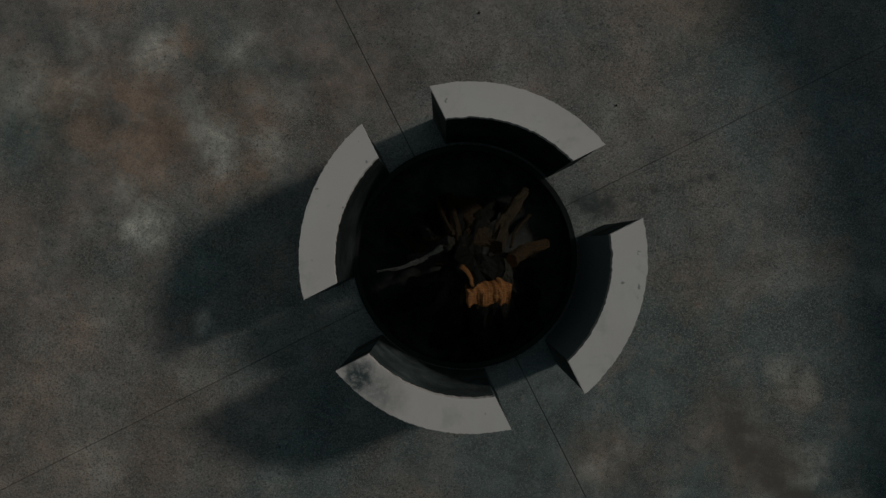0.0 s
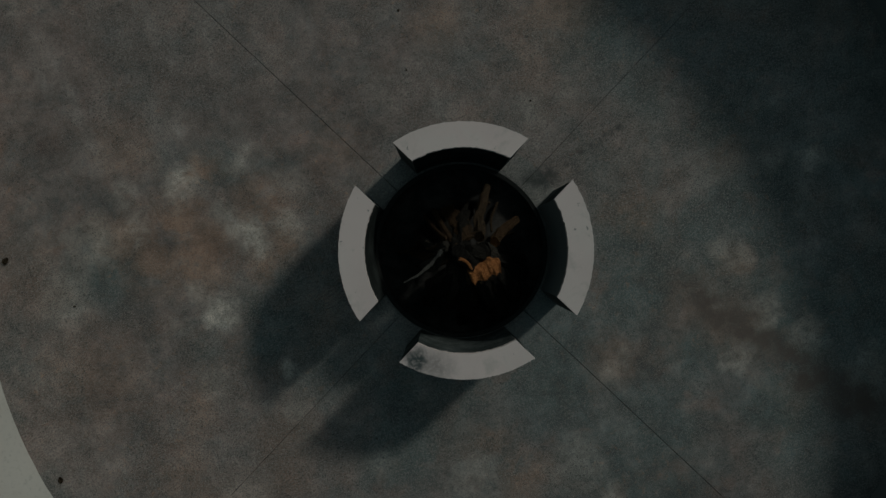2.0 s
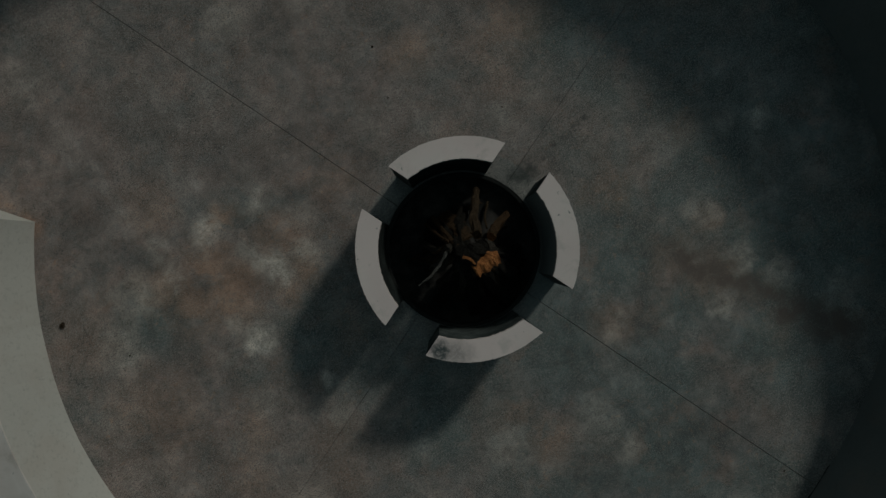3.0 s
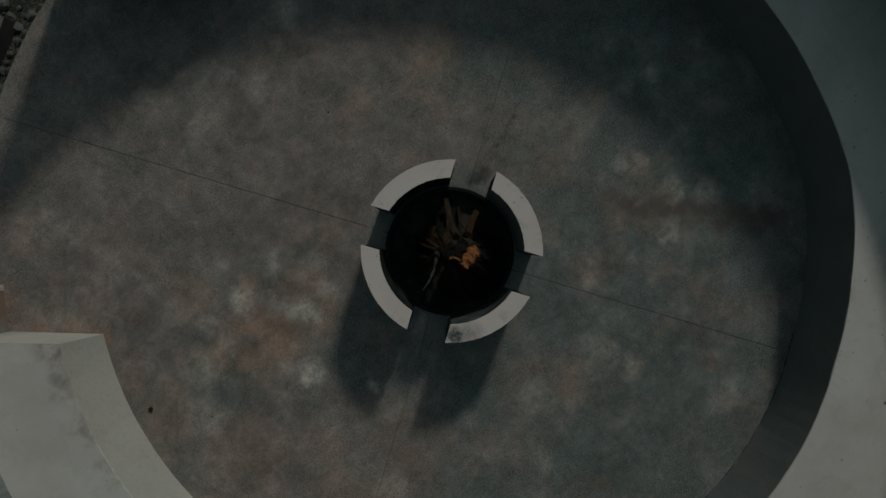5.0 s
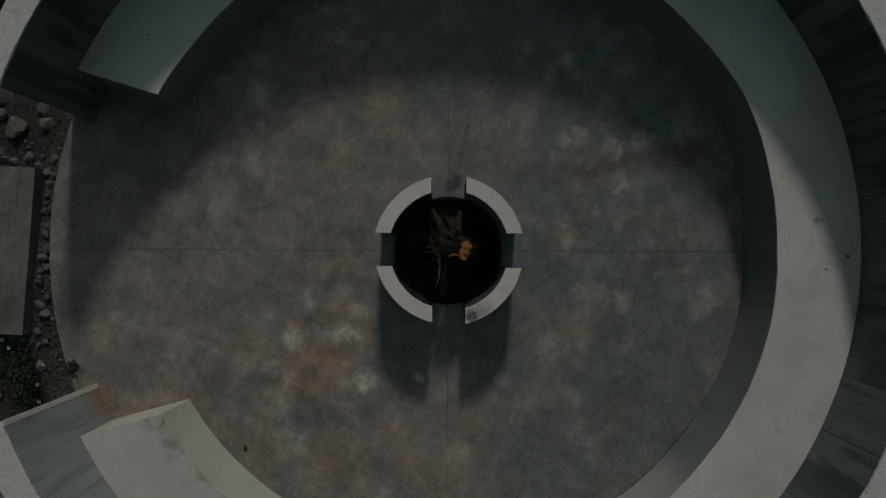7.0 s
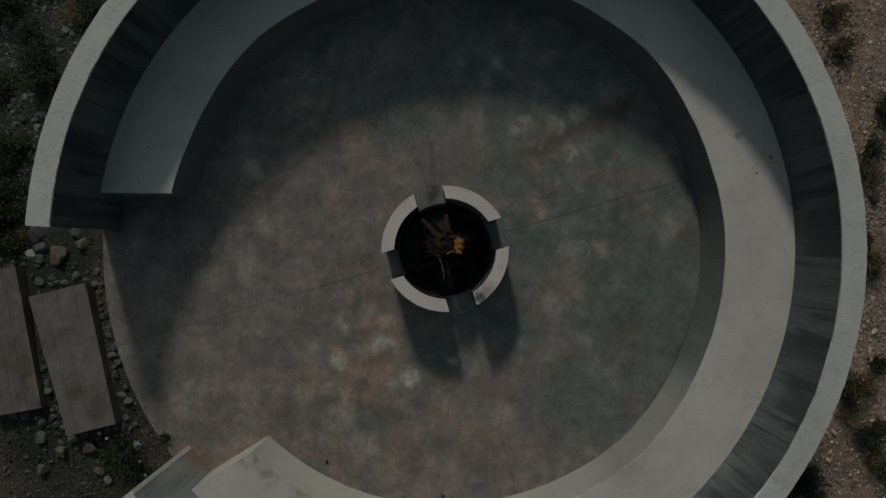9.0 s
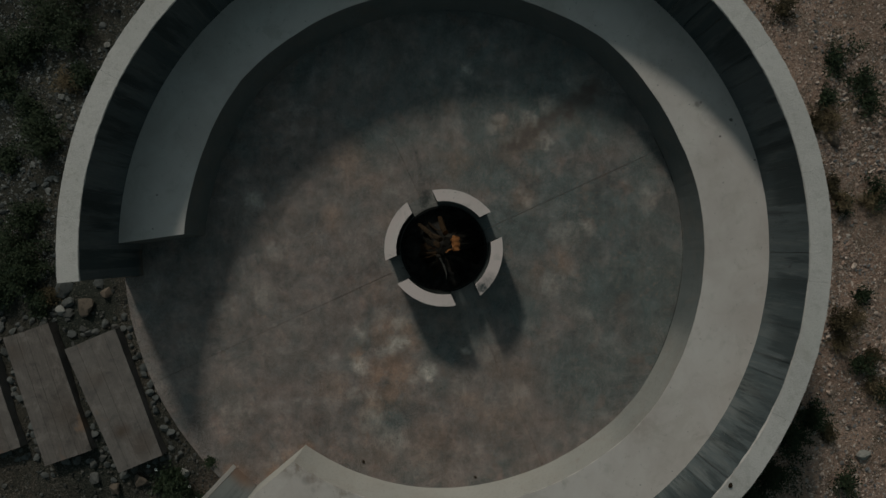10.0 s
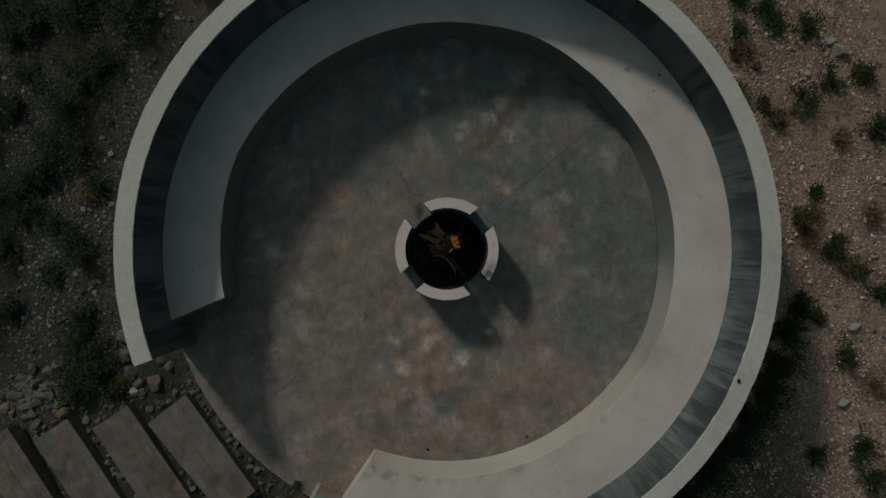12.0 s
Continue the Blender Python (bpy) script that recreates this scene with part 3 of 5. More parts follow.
# ---- mesh helpers ----
def part(name, bm, material, parent=None, label="", smooth=False):
    """Links a bmesh as one mesh object, under a thing or a part."""
    me = bpy.data.meshes.new(name)
    bmesh.ops.recalc_face_normals(bm, faces=bm.faces)
    bm.to_mesh(me)
    bm.free()
    for mat in (material if isinstance(material, (list, tuple)) else [material]):
        me.materials.append(mat)
    if smooth:
        me.polygons.foreach_set("use_smooth", [True] * len(me.polygons))
    ob = new(name, me)
    if parent is not None:
        ob.parent = parent
    if label:
        ob["label"] = label
    return ob


def raw(name, verts, faces, material, parent=None, smooth=False):
    """The same from arrays, for large meshes."""
    me = bpy.data.meshes.new(name)
    me.from_pydata(verts, [], faces)
    for mat in (material if isinstance(material, (list, tuple)) else [material]):
        me.materials.append(mat)
    if smooth:
        me.polygons.foreach_set("use_smooth", [True] * len(me.polygons))
    me.update()
    ob = new(name, me)
    if parent is not None:
        ob.parent = parent
    return ob


def thing(name, label, category, group="", kind="", at=(0, 0, 0)):
    ob = new(name)
    ob.location = at
    ob.empty_display_size = 0.1
    return tagged(ob, label, category, group, kind)


def sweep(outline, start, end, n, rough=0.0, seed=0):
    """A solid swept round the z axis. outline: (radius, height) corners, in order; start, end: angle in degrees at a radius;
    radius may be a function of the angle. rough: how far the corners wander."""
    bm = bmesh.new()
    rings = []
    for i in range(n + 1):
        row = []
        for j, (r, z) in enumerate(outline):
            base = r(0) if callable(r) else r
            a = start(base) + (end(base) - start(base)) * i / n
            rr = r(a) if callable(r) else r
            if rough:
                q = Vector((math.cos(radians(a)) * 9 + seed, math.sin(radians(a)) * 9, j * 3.1))
                rr += rough * (noise.noise(q * 2.2) + 0.7 * noise.noise(q * 7))
            row.append(bm.verts.new((rr * math.cos(radians(a)), rr * math.sin(radians(a)), z)))
        rings.append(row)
    k = len(outline)
    for i in range(n):
        for j in range(k):
            bm.faces.new((rings[i][j], rings[i + 1][j], rings[i + 1][(j + 1) % k], rings[i][(j + 1) % k]))
    bm.faces.new(rings[0])
    bm.faces.new(rings[-1][::-1])
    return bm


def rounded(bm, width, segments=2, angle=40):
    edges = [e for e in bm.edges if len(e.link_faces) == 2 and e.calc_face_angle(0) > radians(angle)]
    bmesh.ops.bevel(bm, geom=edges, offset=width, segments=segments, affect='EDGES', profile=0.6)
    return bm


def flat(a):
    return lambda r: a


# ---- the round terrace: sizes ----
SLOT = 26.7            # direction of the first slot of the fire ring, and of the saw cuts
PIT_R, RING_IN, RING_OUT, RING_H = 0.400, 0.407, 0.508, 0.42
BENCH_IN, BENCH_OUT, BENCH_H = 2.232, 2.785, 0.40
WALL_IN, WALL_OUT, WALL_H = 2.780, 2.955, 0.97
WALL_A, WALL_B = 138.4, 97.0 + 360.0     # the wall runs from one side of the entrance round to the other


# ---- ground ----
def ground_height(x, y):
    r, a = math.hypot(x, y), math.degrees(math.atan2(y, x))
    gate = math.exp(-((a - 118) / 30) ** 2)
    fall = -0.18 - 0.13 * max(0.0, r - 3.0) if r < 7 else -0.70 - 0.05 * (r - 7)
    fall = max(fall, -3.0)
    path = -0.092 - 0.004 * max(0.0, r - 3.0)
    z = fall * (1 - gate) + max(path, fall) * gate
    if r > 3.0:
        z += 0.05 * noise.noise(Vector((x * 0.9, y * 0.9, 0))) + 0.022 * noise.noise(Vector((x * 4, y * 4, 5)))
    if r > 12:
        z += min(1.0, (r - 12) / 40) * 2.5 * noise.noise(Vector((x * 0.02, y * 0.02, 9)))
    if r > 35:
        # unseen hills added all round to block the low sky
        z += min(1.0, (r - 35) / 180) * (62 + 26 * noise.noise(Vector((math.cos(radians(a)) * 1.7, math.sin(radians(a)) * 1.7, 2))))
    return z


def build_ground():
    radii = [0.0, 1.5, 2.7, 2.9]
    while radii[-1] < 9:
        radii.append(radii[-1] + 0.055 + 0.012 * (radii[-1] - 2.9))
    while radii[-1] < 600:
        radii.append(radii[-1] * 1.18)
    n = 320
    verts, faces = [(0, 0, -0.6)], []
    for r in radii[1:]:
        for i in range(n):
            a = 2 * math.pi * i / n
            x, y = r * math.cos(a), r * math.sin(a)
            verts.append((x, y, ground_height(x, y) if r > 2.8 else -0.6))
    for i in range(n):
        faces.append((0, 1 + i, 1 + (i + 1) % n))
    for k in range(len(radii) - 2):
        o, p = 1 + k * n, 1 + (k + 1) * n
        for i in range(n):
            j = (i + 1) % n
            faces.append((o + i, p + i, p + j, o + j))
    g = raw("ground", verts, faces, SOIL, smooth=True)
    tagged(g, "dry stony brown soil falling away round the terrace", "ground", kind="structure")


build_ground()


# ---- floor: four cast fields between two saw cuts, and a border strip at the entrance ----
def build_floor():
    floor = thing("floor", "brown and grey stained concrete floor with thin saw cuts", "floor", kind="structure")
    gap = 0.0013
    radii = [PIT_R] + [0.52 + 0.18 * i for i in range(13)] + [2.746]
    for q in range(4):
        c = SLOT + 90 * q
        bm = bmesh.new()
        n = 40
        rows = []
        for r in radii:
            d0 = math.degrees(math.asin((0.0008 if q % 2 == 0 else gap) / r))
            d1 = math.degrees(math.asin((gap if q % 2 == 0 else 0.0008) / r))
            top = []
            for i in range(n + 1):
                a = radians(c + d0 + (90 - d0 - d1) * i / n)
                top.append(bm.verts.new((r * math.cos(a), r * math.sin(a), 0)))
            rows.append(top)
        for k in range(len(rows) - 1):
            for i in range(n):
                bm.faces.new((rows[k][i], rows[k + 1][i], rows[k + 1][i + 1], rows[k][i + 1]))
        rim = [v for v in rows[0]] + [row[n] for row in rows[1:]] + rows[-1][-2::-1] + [row[0] for row in rows[-2:0:-1]]
        low = [bm.verts.new((v.co.x, v.co.y, -0.12)) for v in rim]
        m = len(rim)
        for i in range(m):
            bm.faces.new((rim[i], rim[(i + 1) % m], low[(i + 1) % m], low[i]))
        bm.edges.ensure_lookup_table()
        part("slab", bm, FLOOR, floor)
    for i, (a, b, r) in enumerate(((97.02, SLOT + 90 - 0.03, 2.956), (SLOT + 90 + 0.03, 138.38, 2.956), (87.0, 97.0, 2.80), (138.4, 149.0, 2.80))):
        strip = sweep([(2.742, -0.14), (2.742, -0.0012), (r, -0.003), (r + 0.004, -0.14)], flat(a), flat(b), 24, 0.002, i)
        part("border_strip", rounded(strip, 0.002, 1), FLOOR, floor)
    return floor


build_floor()


# ---- curved bench ----
def tent(a, mid, half):
    d = abs((a - mid + 180) % 360 - 180)
    return max(0.0, 1 - d / half)


def front_edge(a):
    return BENCH_IN + 0.028 * tent(a, 52, 16) + 0.028 * tent(a, -36, 14) - 0.012 * tent(a, 77, 12) - 0.014 * tent(a, 12, 20) - 0.012 * tent(a, -62, 14) + 0.02 * tent(a, -125, 18) - 0.015 * tent(a, 200, 25)


def build_bench():
    bench = thing("curved_bench", "long off-white plastered concrete bench curving round the terrace", "bench")

    def left(r):
        return 146.6 - (r - BENCH_IN) * 5.4

    def right(r):
        return 448.7 + (r - BENCH_IN) * 4.0

    seat = sweep([(lambda a: front_edge(a) - 0.001, BENCH_H - 0.007), (front_edge, BENCH_H), (BENCH_OUT, BENCH_H + 0.004), (BENCH_OUT, BENCH_H - 0.007)], left, right, 220, 0.003, 4)
    part("seat", rounded(seat, 0.003, 2), SEAT, bench)
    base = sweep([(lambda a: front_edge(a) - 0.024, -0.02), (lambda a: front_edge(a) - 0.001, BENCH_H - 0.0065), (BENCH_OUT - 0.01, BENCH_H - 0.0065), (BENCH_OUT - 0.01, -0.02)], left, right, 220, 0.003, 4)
    part("front", base, FRONT, bench, "grey-brown cement bench front, scuffed at the foot, coloured lighter where the sun strikes")
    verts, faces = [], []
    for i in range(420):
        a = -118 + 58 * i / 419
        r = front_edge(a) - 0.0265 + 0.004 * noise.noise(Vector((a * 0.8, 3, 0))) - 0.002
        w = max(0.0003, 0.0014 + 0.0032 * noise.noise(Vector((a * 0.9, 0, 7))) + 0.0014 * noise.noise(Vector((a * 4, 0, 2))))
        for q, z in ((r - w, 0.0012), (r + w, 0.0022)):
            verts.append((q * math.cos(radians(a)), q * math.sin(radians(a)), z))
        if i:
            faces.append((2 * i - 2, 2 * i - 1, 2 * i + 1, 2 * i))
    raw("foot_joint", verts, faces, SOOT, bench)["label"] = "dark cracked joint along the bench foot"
    return bench


build_bench()


# ---- back wall: core, pale coping in lengths, board-marked inner face ----
def build_wall():
    wall = thing("wall_1", "low curved wall of dark board-marked concrete with a pale coping", "wall", kind="structure")
    core = sweep([(WALL_IN + 0.022, -0.75), (WALL_IN + 0.022, WALL_H - 0.032), (WALL_OUT - 0.006, WALL_H - 0.032), (WALL_OUT + 0.02, -0.75)], flat(WALL_A + 0.1), flat(WALL_B - 0.1), 200, 0.004, 6)
    part("core", core, CORE, wall)
    rnd = random.Random(11)
    a = WALL_A
    while a < WALL_B - 0.01:
        b = a + rnd.uniform(15, 26)
        if WALL_B - b < 9:
            b = WALL_B
        k = sweep([(WALL_IN + 0.004, WALL_H - 0.012), (WALL_IN + 0.005, WALL_H), (WALL_OUT, WALL_H - 0.003), (WALL_OUT + 0.004, WALL_H - 0.030)], flat(a + 0.012), flat(b - 0.012), max(6, int((b - a) / 0.30)), 0.0048, a)
        part("coping_length", rounded(k, 0.005, 1), COPING, wall)
        a = b
    end = sweep([(WALL_IN - 0.002, -0.3), (WALL_IN + 0.002, WALL_H - 0.010), (WALL_OUT, WALL_H - 0.010), (WALL_OUT + 0.016, -0.3)], lambda r: WALL_A - (0.85 if r < WALL_IN else 0.62), flat(WALL_A - 0.01), 3, 0.003, 2)
    part("end_plaster", rounded(end, 0.006, 2), COPING, wall, "pale plaster returned round the wall's end")
    return wall


WALL = build_wall()


# ---- fire ring: four segments round a sunken pit ----
def build_fire_ring():
    ring = thing("fire_ring", "round fire pit of four pale-topped concrete segments", "fire pit")
    half = 0.118

    def outline(grow, q, n=26, wander=0.0):
        pts = []
        for r, back in ((RING_OUT + grow, False), (RING_IN - grow, True)):
            d = math.degrees(math.asin((half - grow) / r))
            arc = [SLOT + 90 * q + d + (90 - 2 * d) * i / n for i in range(n + 1)]
            for a in (arc[::-1] if back else arc):
                w = wander * (noise.noise(Vector((r * 90 * math.cos(radians(a)), r * 90 * math.sin(radians(a)), q))) + 0.6 * noise.noise(Vector((80 * math.cos(radians(a)), 80 * math.sin(radians(a)), q + r * 9))))
                pts.append(((r + w) * math.cos(radians(a)), (r + w) * math.sin(radians(a)), a))
        return pts

    def prism(pts, z0, z1, inner=None):
        bm = bmesh.new()
        lo = [bm.verts.new((x, y, z0)) for x, y, a in pts]
        hi = [bm.verts.new((x, y, z1)) for x, y, a in pts]
        m = len(pts)
        bm.faces.new(lo[::-1])
        bm.faces.new(hi)
        for i in range(m):
            f = bm.faces.new((lo[i], lo[(i + 1) % m], hi[(i + 1) % m], hi[i]))
            if inner is not None and i >= m // 2 and i < m - 1:
                f.material_index = inner
            elif inner is not None and i in (m // 2 - 1, m - 1):
                f.material_index = 2
        return bm

    for q in range(4):
        shift = ((0.0, 0.0, 0.0), (0.016, -0.002, 0.0), (0.001, 0.005, 0.0), (0.001, 0.0, 0.0))[q]
        seg = part("ring_segment", prism(outline(-0.002, q), -0.01, RING_H - 0.022, 1), [RING, (SOOT, SOOT, SMOKED, RING)[q], SMOKED], ring, "grey cast segment" if q == 3 else "grey cast segment, sooty on the inside")
        seg.location = shift
        cap = prism(outline(0.0, q, 90, 0.0024), RING_H - 0.021, RING_H)
        rounded(cap, 0.004, 2, 50)
        part("cap", cap, CAP, seg, "pale plastered top" if q != 2 else "pale plastered top with a soot stain at one end")
    lining = sweep([(PIT_R - 0.004, 0.004), (PIT_R - 0.004, -0.30), (PIT_R + 0.05, -0.30), (PIT_R + 0.05, -0.125), (PIT_R - 0.001, -0.125), (PIT_R - 0.001, 0.004)], flat(0), flat(359.99), 72)
    part("pit_lining", lining, SOOT, ring, "soot-black lining of the pit")
    rim = sweep([(PIT_R - 0.020, -0.016), (PIT_R - 0.020, 0.006), (PIT_R - 0.005, 0.010), (PIT_R - 0.005, -0.016)], flat(0), flat(359.99), 90, 0.0015, 9)
    part("rim", rim, METAL, ring, "thin dull rim")
    bm = bmesh.new()
    rows = [[bm.verts.new((0, 0, 0))]]
    for i in range(1, 25):
        rows.append([bm.verts.new((0.394 * i / 24 * math.cos(2 * math.pi * k / 64), 0.394 * i / 24 * math.sin(2 * math.pi * k / 64), 0)) for k in range(64)])
    for k in range(64):
        bm.faces.new((rows[0][0], rows[1][k], rows[1][(k + 1) % 64]))
        for i in range(1, 24):
            bm.faces.new((rows[i][k], rows[i + 1][k], rows[i + 1][(k + 1) % 64], rows[i][(k + 1) % 64]))
    for v in bm.verts:
        v.co.z = -0.075 + 0.05 * math.exp(-(v.co.length / 0.18) ** 2) + 0.018 * noise.noise(v.co * 14) + 0.012 * noise.noise(v.co * 40)
    part("ash_bed", bm, ASH, ring, "bed of black ash and cinders", smooth=True)


build_fire_ring()


# ---- firewood in the pit ----
def log_mesh(length, r0, r1, bend, knots, seed, sides=18, rings=30, squash=1.0):
    """A branch along +x: tapered, bent, lumpy, with sawn or broken ends. Face slots: 0 side, 1 end."""
    bm = bmesh.new()
    rows = []
    for i in range(rings + 1):
        t = i / rings
        r = r0 + (r1 - r0) * t
        cy, cz = bend * math.sin(math.pi * t) + 0.5 * r * noise.noise(Vector((t * 4, seed, 0))), 0.5 * bend * math.sin(2.2 * math.pi * t + seed)
        row = []
        for j in range(sides):
            a = 2 * math.pi * j / sides
            q = Vector((t * 5 + seed * 3.7, math.cos(a) * 1.3, math.sin(a) * 1.3))
            rr = r * (1 + knots * noise.noise(q) + 0.6 * knots * noise.noise(Vector((q.x, q.y * 3, q.z * 3))) + 0.5 * knots * noise.noise(Vector((q.x * 4, q.y * 7, q.z * 7))))
            dx = 0.0
            if i in (0, rings):
                dx = 0.35 * r * noise.noise(Vector((a * 2, seed, i)))
            row.append(bm.verts.new((t * length + dx, cy + rr * math.cos(a), cz + squash * rr * math.sin(a))))
        rows.append(row)
    for i in range(rings):
        for j in range(sides):
            bm.faces.new((rows[i][j], rows[i + 1][j], rows[i + 1][(j + 1) % sides], rows[i][(j + 1) % sides]))
    for row in (rows[0][::-1], rows[-1]):
        f = bm.faces.new(row)
        f.material_index = 1
    return bm


def lay(ob, a, b):
    """Lays a +x thing from a to b."""
    a, b = Vector(a), Vector(b)
    ob.matrix_world = Matrix.Translation(a) @ (b - a).to_track_quat('X', 'Z').to_matrix().to_4x4()


def log(label, a, b, r0, r1, mats, bend=0.015, knots=0.25, seed=1.0, squash=1.0, name="log", sides=18):
    length = (Vector(b) - Vector(a)).length
    ob = part(name, log_mesh(length, r0, r1, bend, knots, seed, sides, squash=squash), mats)
    lay(ob, a, b)
    return tagged(ob, label, "firewood", "firewood in the pit")


log("sawn chunk of log, fresh split orange wood", (-0.013, -0.099, 0.47), (0.108, -0.097, 0.44), 0.03, 0.034, [CUT, CUT], 0.004, 0.40, 4.0, 0.75, sides=9)
log("brown bark-covered end of the split chunk", (-0.026, -0.099, 0.455), (0.03, -0.109, 0.45), 0.024, 0.026, [BARK, HEART], 0.004, 0.40, 34.0, 0.8)
# end face painted black where the pile has only a shaded gap
log("leaning log, its end coloured black for a dark gap", (0.065, -0.028, 0.4), (0.157, -0.249, -0.06), 0.042, 0.046, [CHAR, COAL], 0.004, 0.18, 13.0)
log("short orange-brown branch stub", (0.144, -0.013, 0.17), (0.285, 0.045, -0.01), 0.024, 0.018, [HEART, CUT], 0.008, 0.3, 7.0)
log("rough brown branch with flaking bark", (0.08, 0.029, 0.33), (0.213, 0.233, -0.02), 0.024, 0.018, [BARK, HEART], 0.012, 0.35, 2.0)
log("split brown kindling board", (0.022, 0.037, 0.42), (0.007, 0.207, 0.0), 0.03, 0.036, [HEART, HEART], 0.0, 0.35, 3.0, 0.30)
log("short split board with a ragged end", (0.05, 0.053, 0.36), (0.045, 0.155, 0.1), 0.018, 0.024, [BARK, HEART], 0.0, 0.5, 33.0, 0.35)
log("long split stick leaning on the pile", (-0.026, 0.034, 0.5), (-0.054, 0.224, -0.02), 0.01, 0.013, [HEART, HEART], 0.004, 0.3, 5.0, 0.6, name="stick")
log("thin split stick in the pile", (-0.053, 0.077, 0.43), (-0.101, 0.207, 0.02), 0.006, 0.008, [HEART, HEART], 0.005, 0.3, 6.0, 0.6, name="stick")
log("split sliver with a ragged end", (-0.047, 0.048, 0.46), (-0.076, 0.163, 0.1), 0.005, 0.007, [HEART, HEART], 0.008, 0.6, 21.0, 0.6, name="stick")
log("tawny twig poking from the pile", (-0.05, 0.073, 0.46), (-0.141, 0.06, 0.36), 0.0065, 0.004, [HEART, HEART], 0.012, 0.6, 16.0, name="twig")
log("bare grey crooked twig", (-0.081, 0.03, 0.5), (-0.251, -0.032, 0.56), 0.0065, 0.0026, [GREY, GREY], 0.012, 1.2, 9.0, name="twig")
log("charred knotty branch stub over the pile", (-0.051, 0.048, 0.5), (-0.172, 0.001, 0.38), 0.015, 0.01, [CHAR, CHAR], 0.010, 0.7, 20.0)
log("strip of charred curled bark", (-0.091, 0.024, 0.45), (-0.167, -0.025, 0.3), 0.02, 0.014, [CHAR, CHAR], 0.010, 0.8, 22.0, 0.4, name="bark_strip")
log("pale curved splinter of wood", (-0.03, -0.016, 0.56), (0.002, -0.072, 0.52), 0.0065, 0.005, [CUT, CUT], 0.006, 0.3, 8.0, 0.6, name="stick")
log("charred black log in the pile", (-0.037, -0.038, 0.44), (-0.046, -0.275, -0.03), 0.024, 0.028, [CHAR, CHAR], 0.012, 0.35, 11.0)
log("charred black log in the pile", (-0.048, -0.042, 0.42), (-0.191, -0.101, -0.02), 0.024, 0.026, [CHAR, CHAR], 0.01, 0.35, 10.0)
log("charred crooked branch in the pile", (-0.055, 0.005, 0.44), (-0.216, 0.075, -0.02), 0.018, 0.02, [BARK, CHAR], 0.02, 0.4, 12.0)
log("charred crooked branch in the pile", (-0.048, 0.025, 0.45), (-0.17, 0.146, -0.02), 0.016, 0.018, [CHAR, CHAR], 0.02, 0.4, 24.0)
log("charred split log in the pile", (-0.044, -0.048, 0.42), (-0.128, -0.211, -0.03), 0.022, 0.026, [CHAR, CHAR], 0.012, 0.4, 23.0)
log("charred log under the split chunk", (0.056, -0.108, 0.33), (0.049, -0.289, -0.04), 0.024, 0.028, [BARK, CHAR], 0.012, 0.4, 25.0)
log("charred log standing in the middle", (0.002, -0.015, 0.42), (0.034, -0.061, -0.07), 0.03, 0.04, [COAL, COAL], 0.01, 0.3, 26.0)
log("charred black log leaning in the pile", (-0.013, -0.02, 0.47), (0.101, -0.307, -0.05), 0.03, 0.034, [COAL, COAL], 0.012, 0.4, 51.0)
log("charred black log leaning in the pile", (-0.019, -0.027, 0.46), (-0.095, -0.307, -0.05), 0.028, 0.034, [COAL, COAL], 0.012, 0.4, 52.0)
log("charred black log leaning in the pile", (-0.026, -0.02, 0.46), (-0.222, -0.17, -0.04), 0.026, 0.03, [COAL, COAL], 0.012, 0.4, 53.0)
log("charred black log leaning in the pile", (-0.01, 0.006, 0.47), (-0.019, 0.177, -0.04), 0.028, 0.032, [COAL, COAL], 0.012, 0.4, 54.0)
log("charred black log leaning in the pile", (0.0, 0.006, 0.46), (0.1, 0.185, -0.04), 0.026, 0.03, [COAL, COAL], 0.012, 0.4, 55.0)
log("charred black log leaning in the pile", (-0.021, -0.007, 0.5), (0.024, -0.205, -0.05), 0.026, 0.032, [COAL, COAL], 0.012, 0.4, 56.0)
log("charred black log leaning in the pile", (-0.032, 0.006, 0.46), (-0.12, 0.135, -0.04), 0.024, 0.03, [COAL, COAL], 0.012, 0.4, 57.0)
log("charred black log leaning in the pile", (0.023, -0.009, 0.4), (0.245, -0.137, -0.05), 0.024, 0.03, [COAL, COAL], 0.012, 0.4, 58.0)
log("charred black log leaning in the pile", (-0.001, -0.019, 0.5), (0.169, -0.282, -0.05), 0.032, 0.038, [COAL, COAL], 0.012, 0.4, 61.0)
log("charred black log leaning in the pile", (0.009, -0.01, 0.48), (0.237, -0.205, -0.05), 0.03, 0.036, [COAL, COAL], 0.012, 0.4, 62.0)
log("charred black log leaning in the pile", (-0.015, -0.012, 0.52), (0.067, -0.341, -0.05), 0.03, 0.036, [COAL, COAL], 0.012, 0.4, 63.0)
log("charred black log leaning in the pile", (-0.021, 0.006, 0.5), (-0.069, 0.185, -0.04), 0.026, 0.032, [COAL, COAL], 0.012, 0.4, 64.0)
log("brown twig leaning on the charred logs", (-0.009, -0.134, 0.28), (-0.034, -0.284, -0.04), 0.007, 0.006, [BARK, HEART], 0.01, 0.4, 17.0, name="twig")
log("thin burnt twig on the ash", (-0.054, -0.237, -0.03), (-0.147, -0.27, -0.04), 0.005, 0.003, [GREY, CHAR], 0.012, 0.5, 14.0, name="twig")
rnd = random.Random(31)
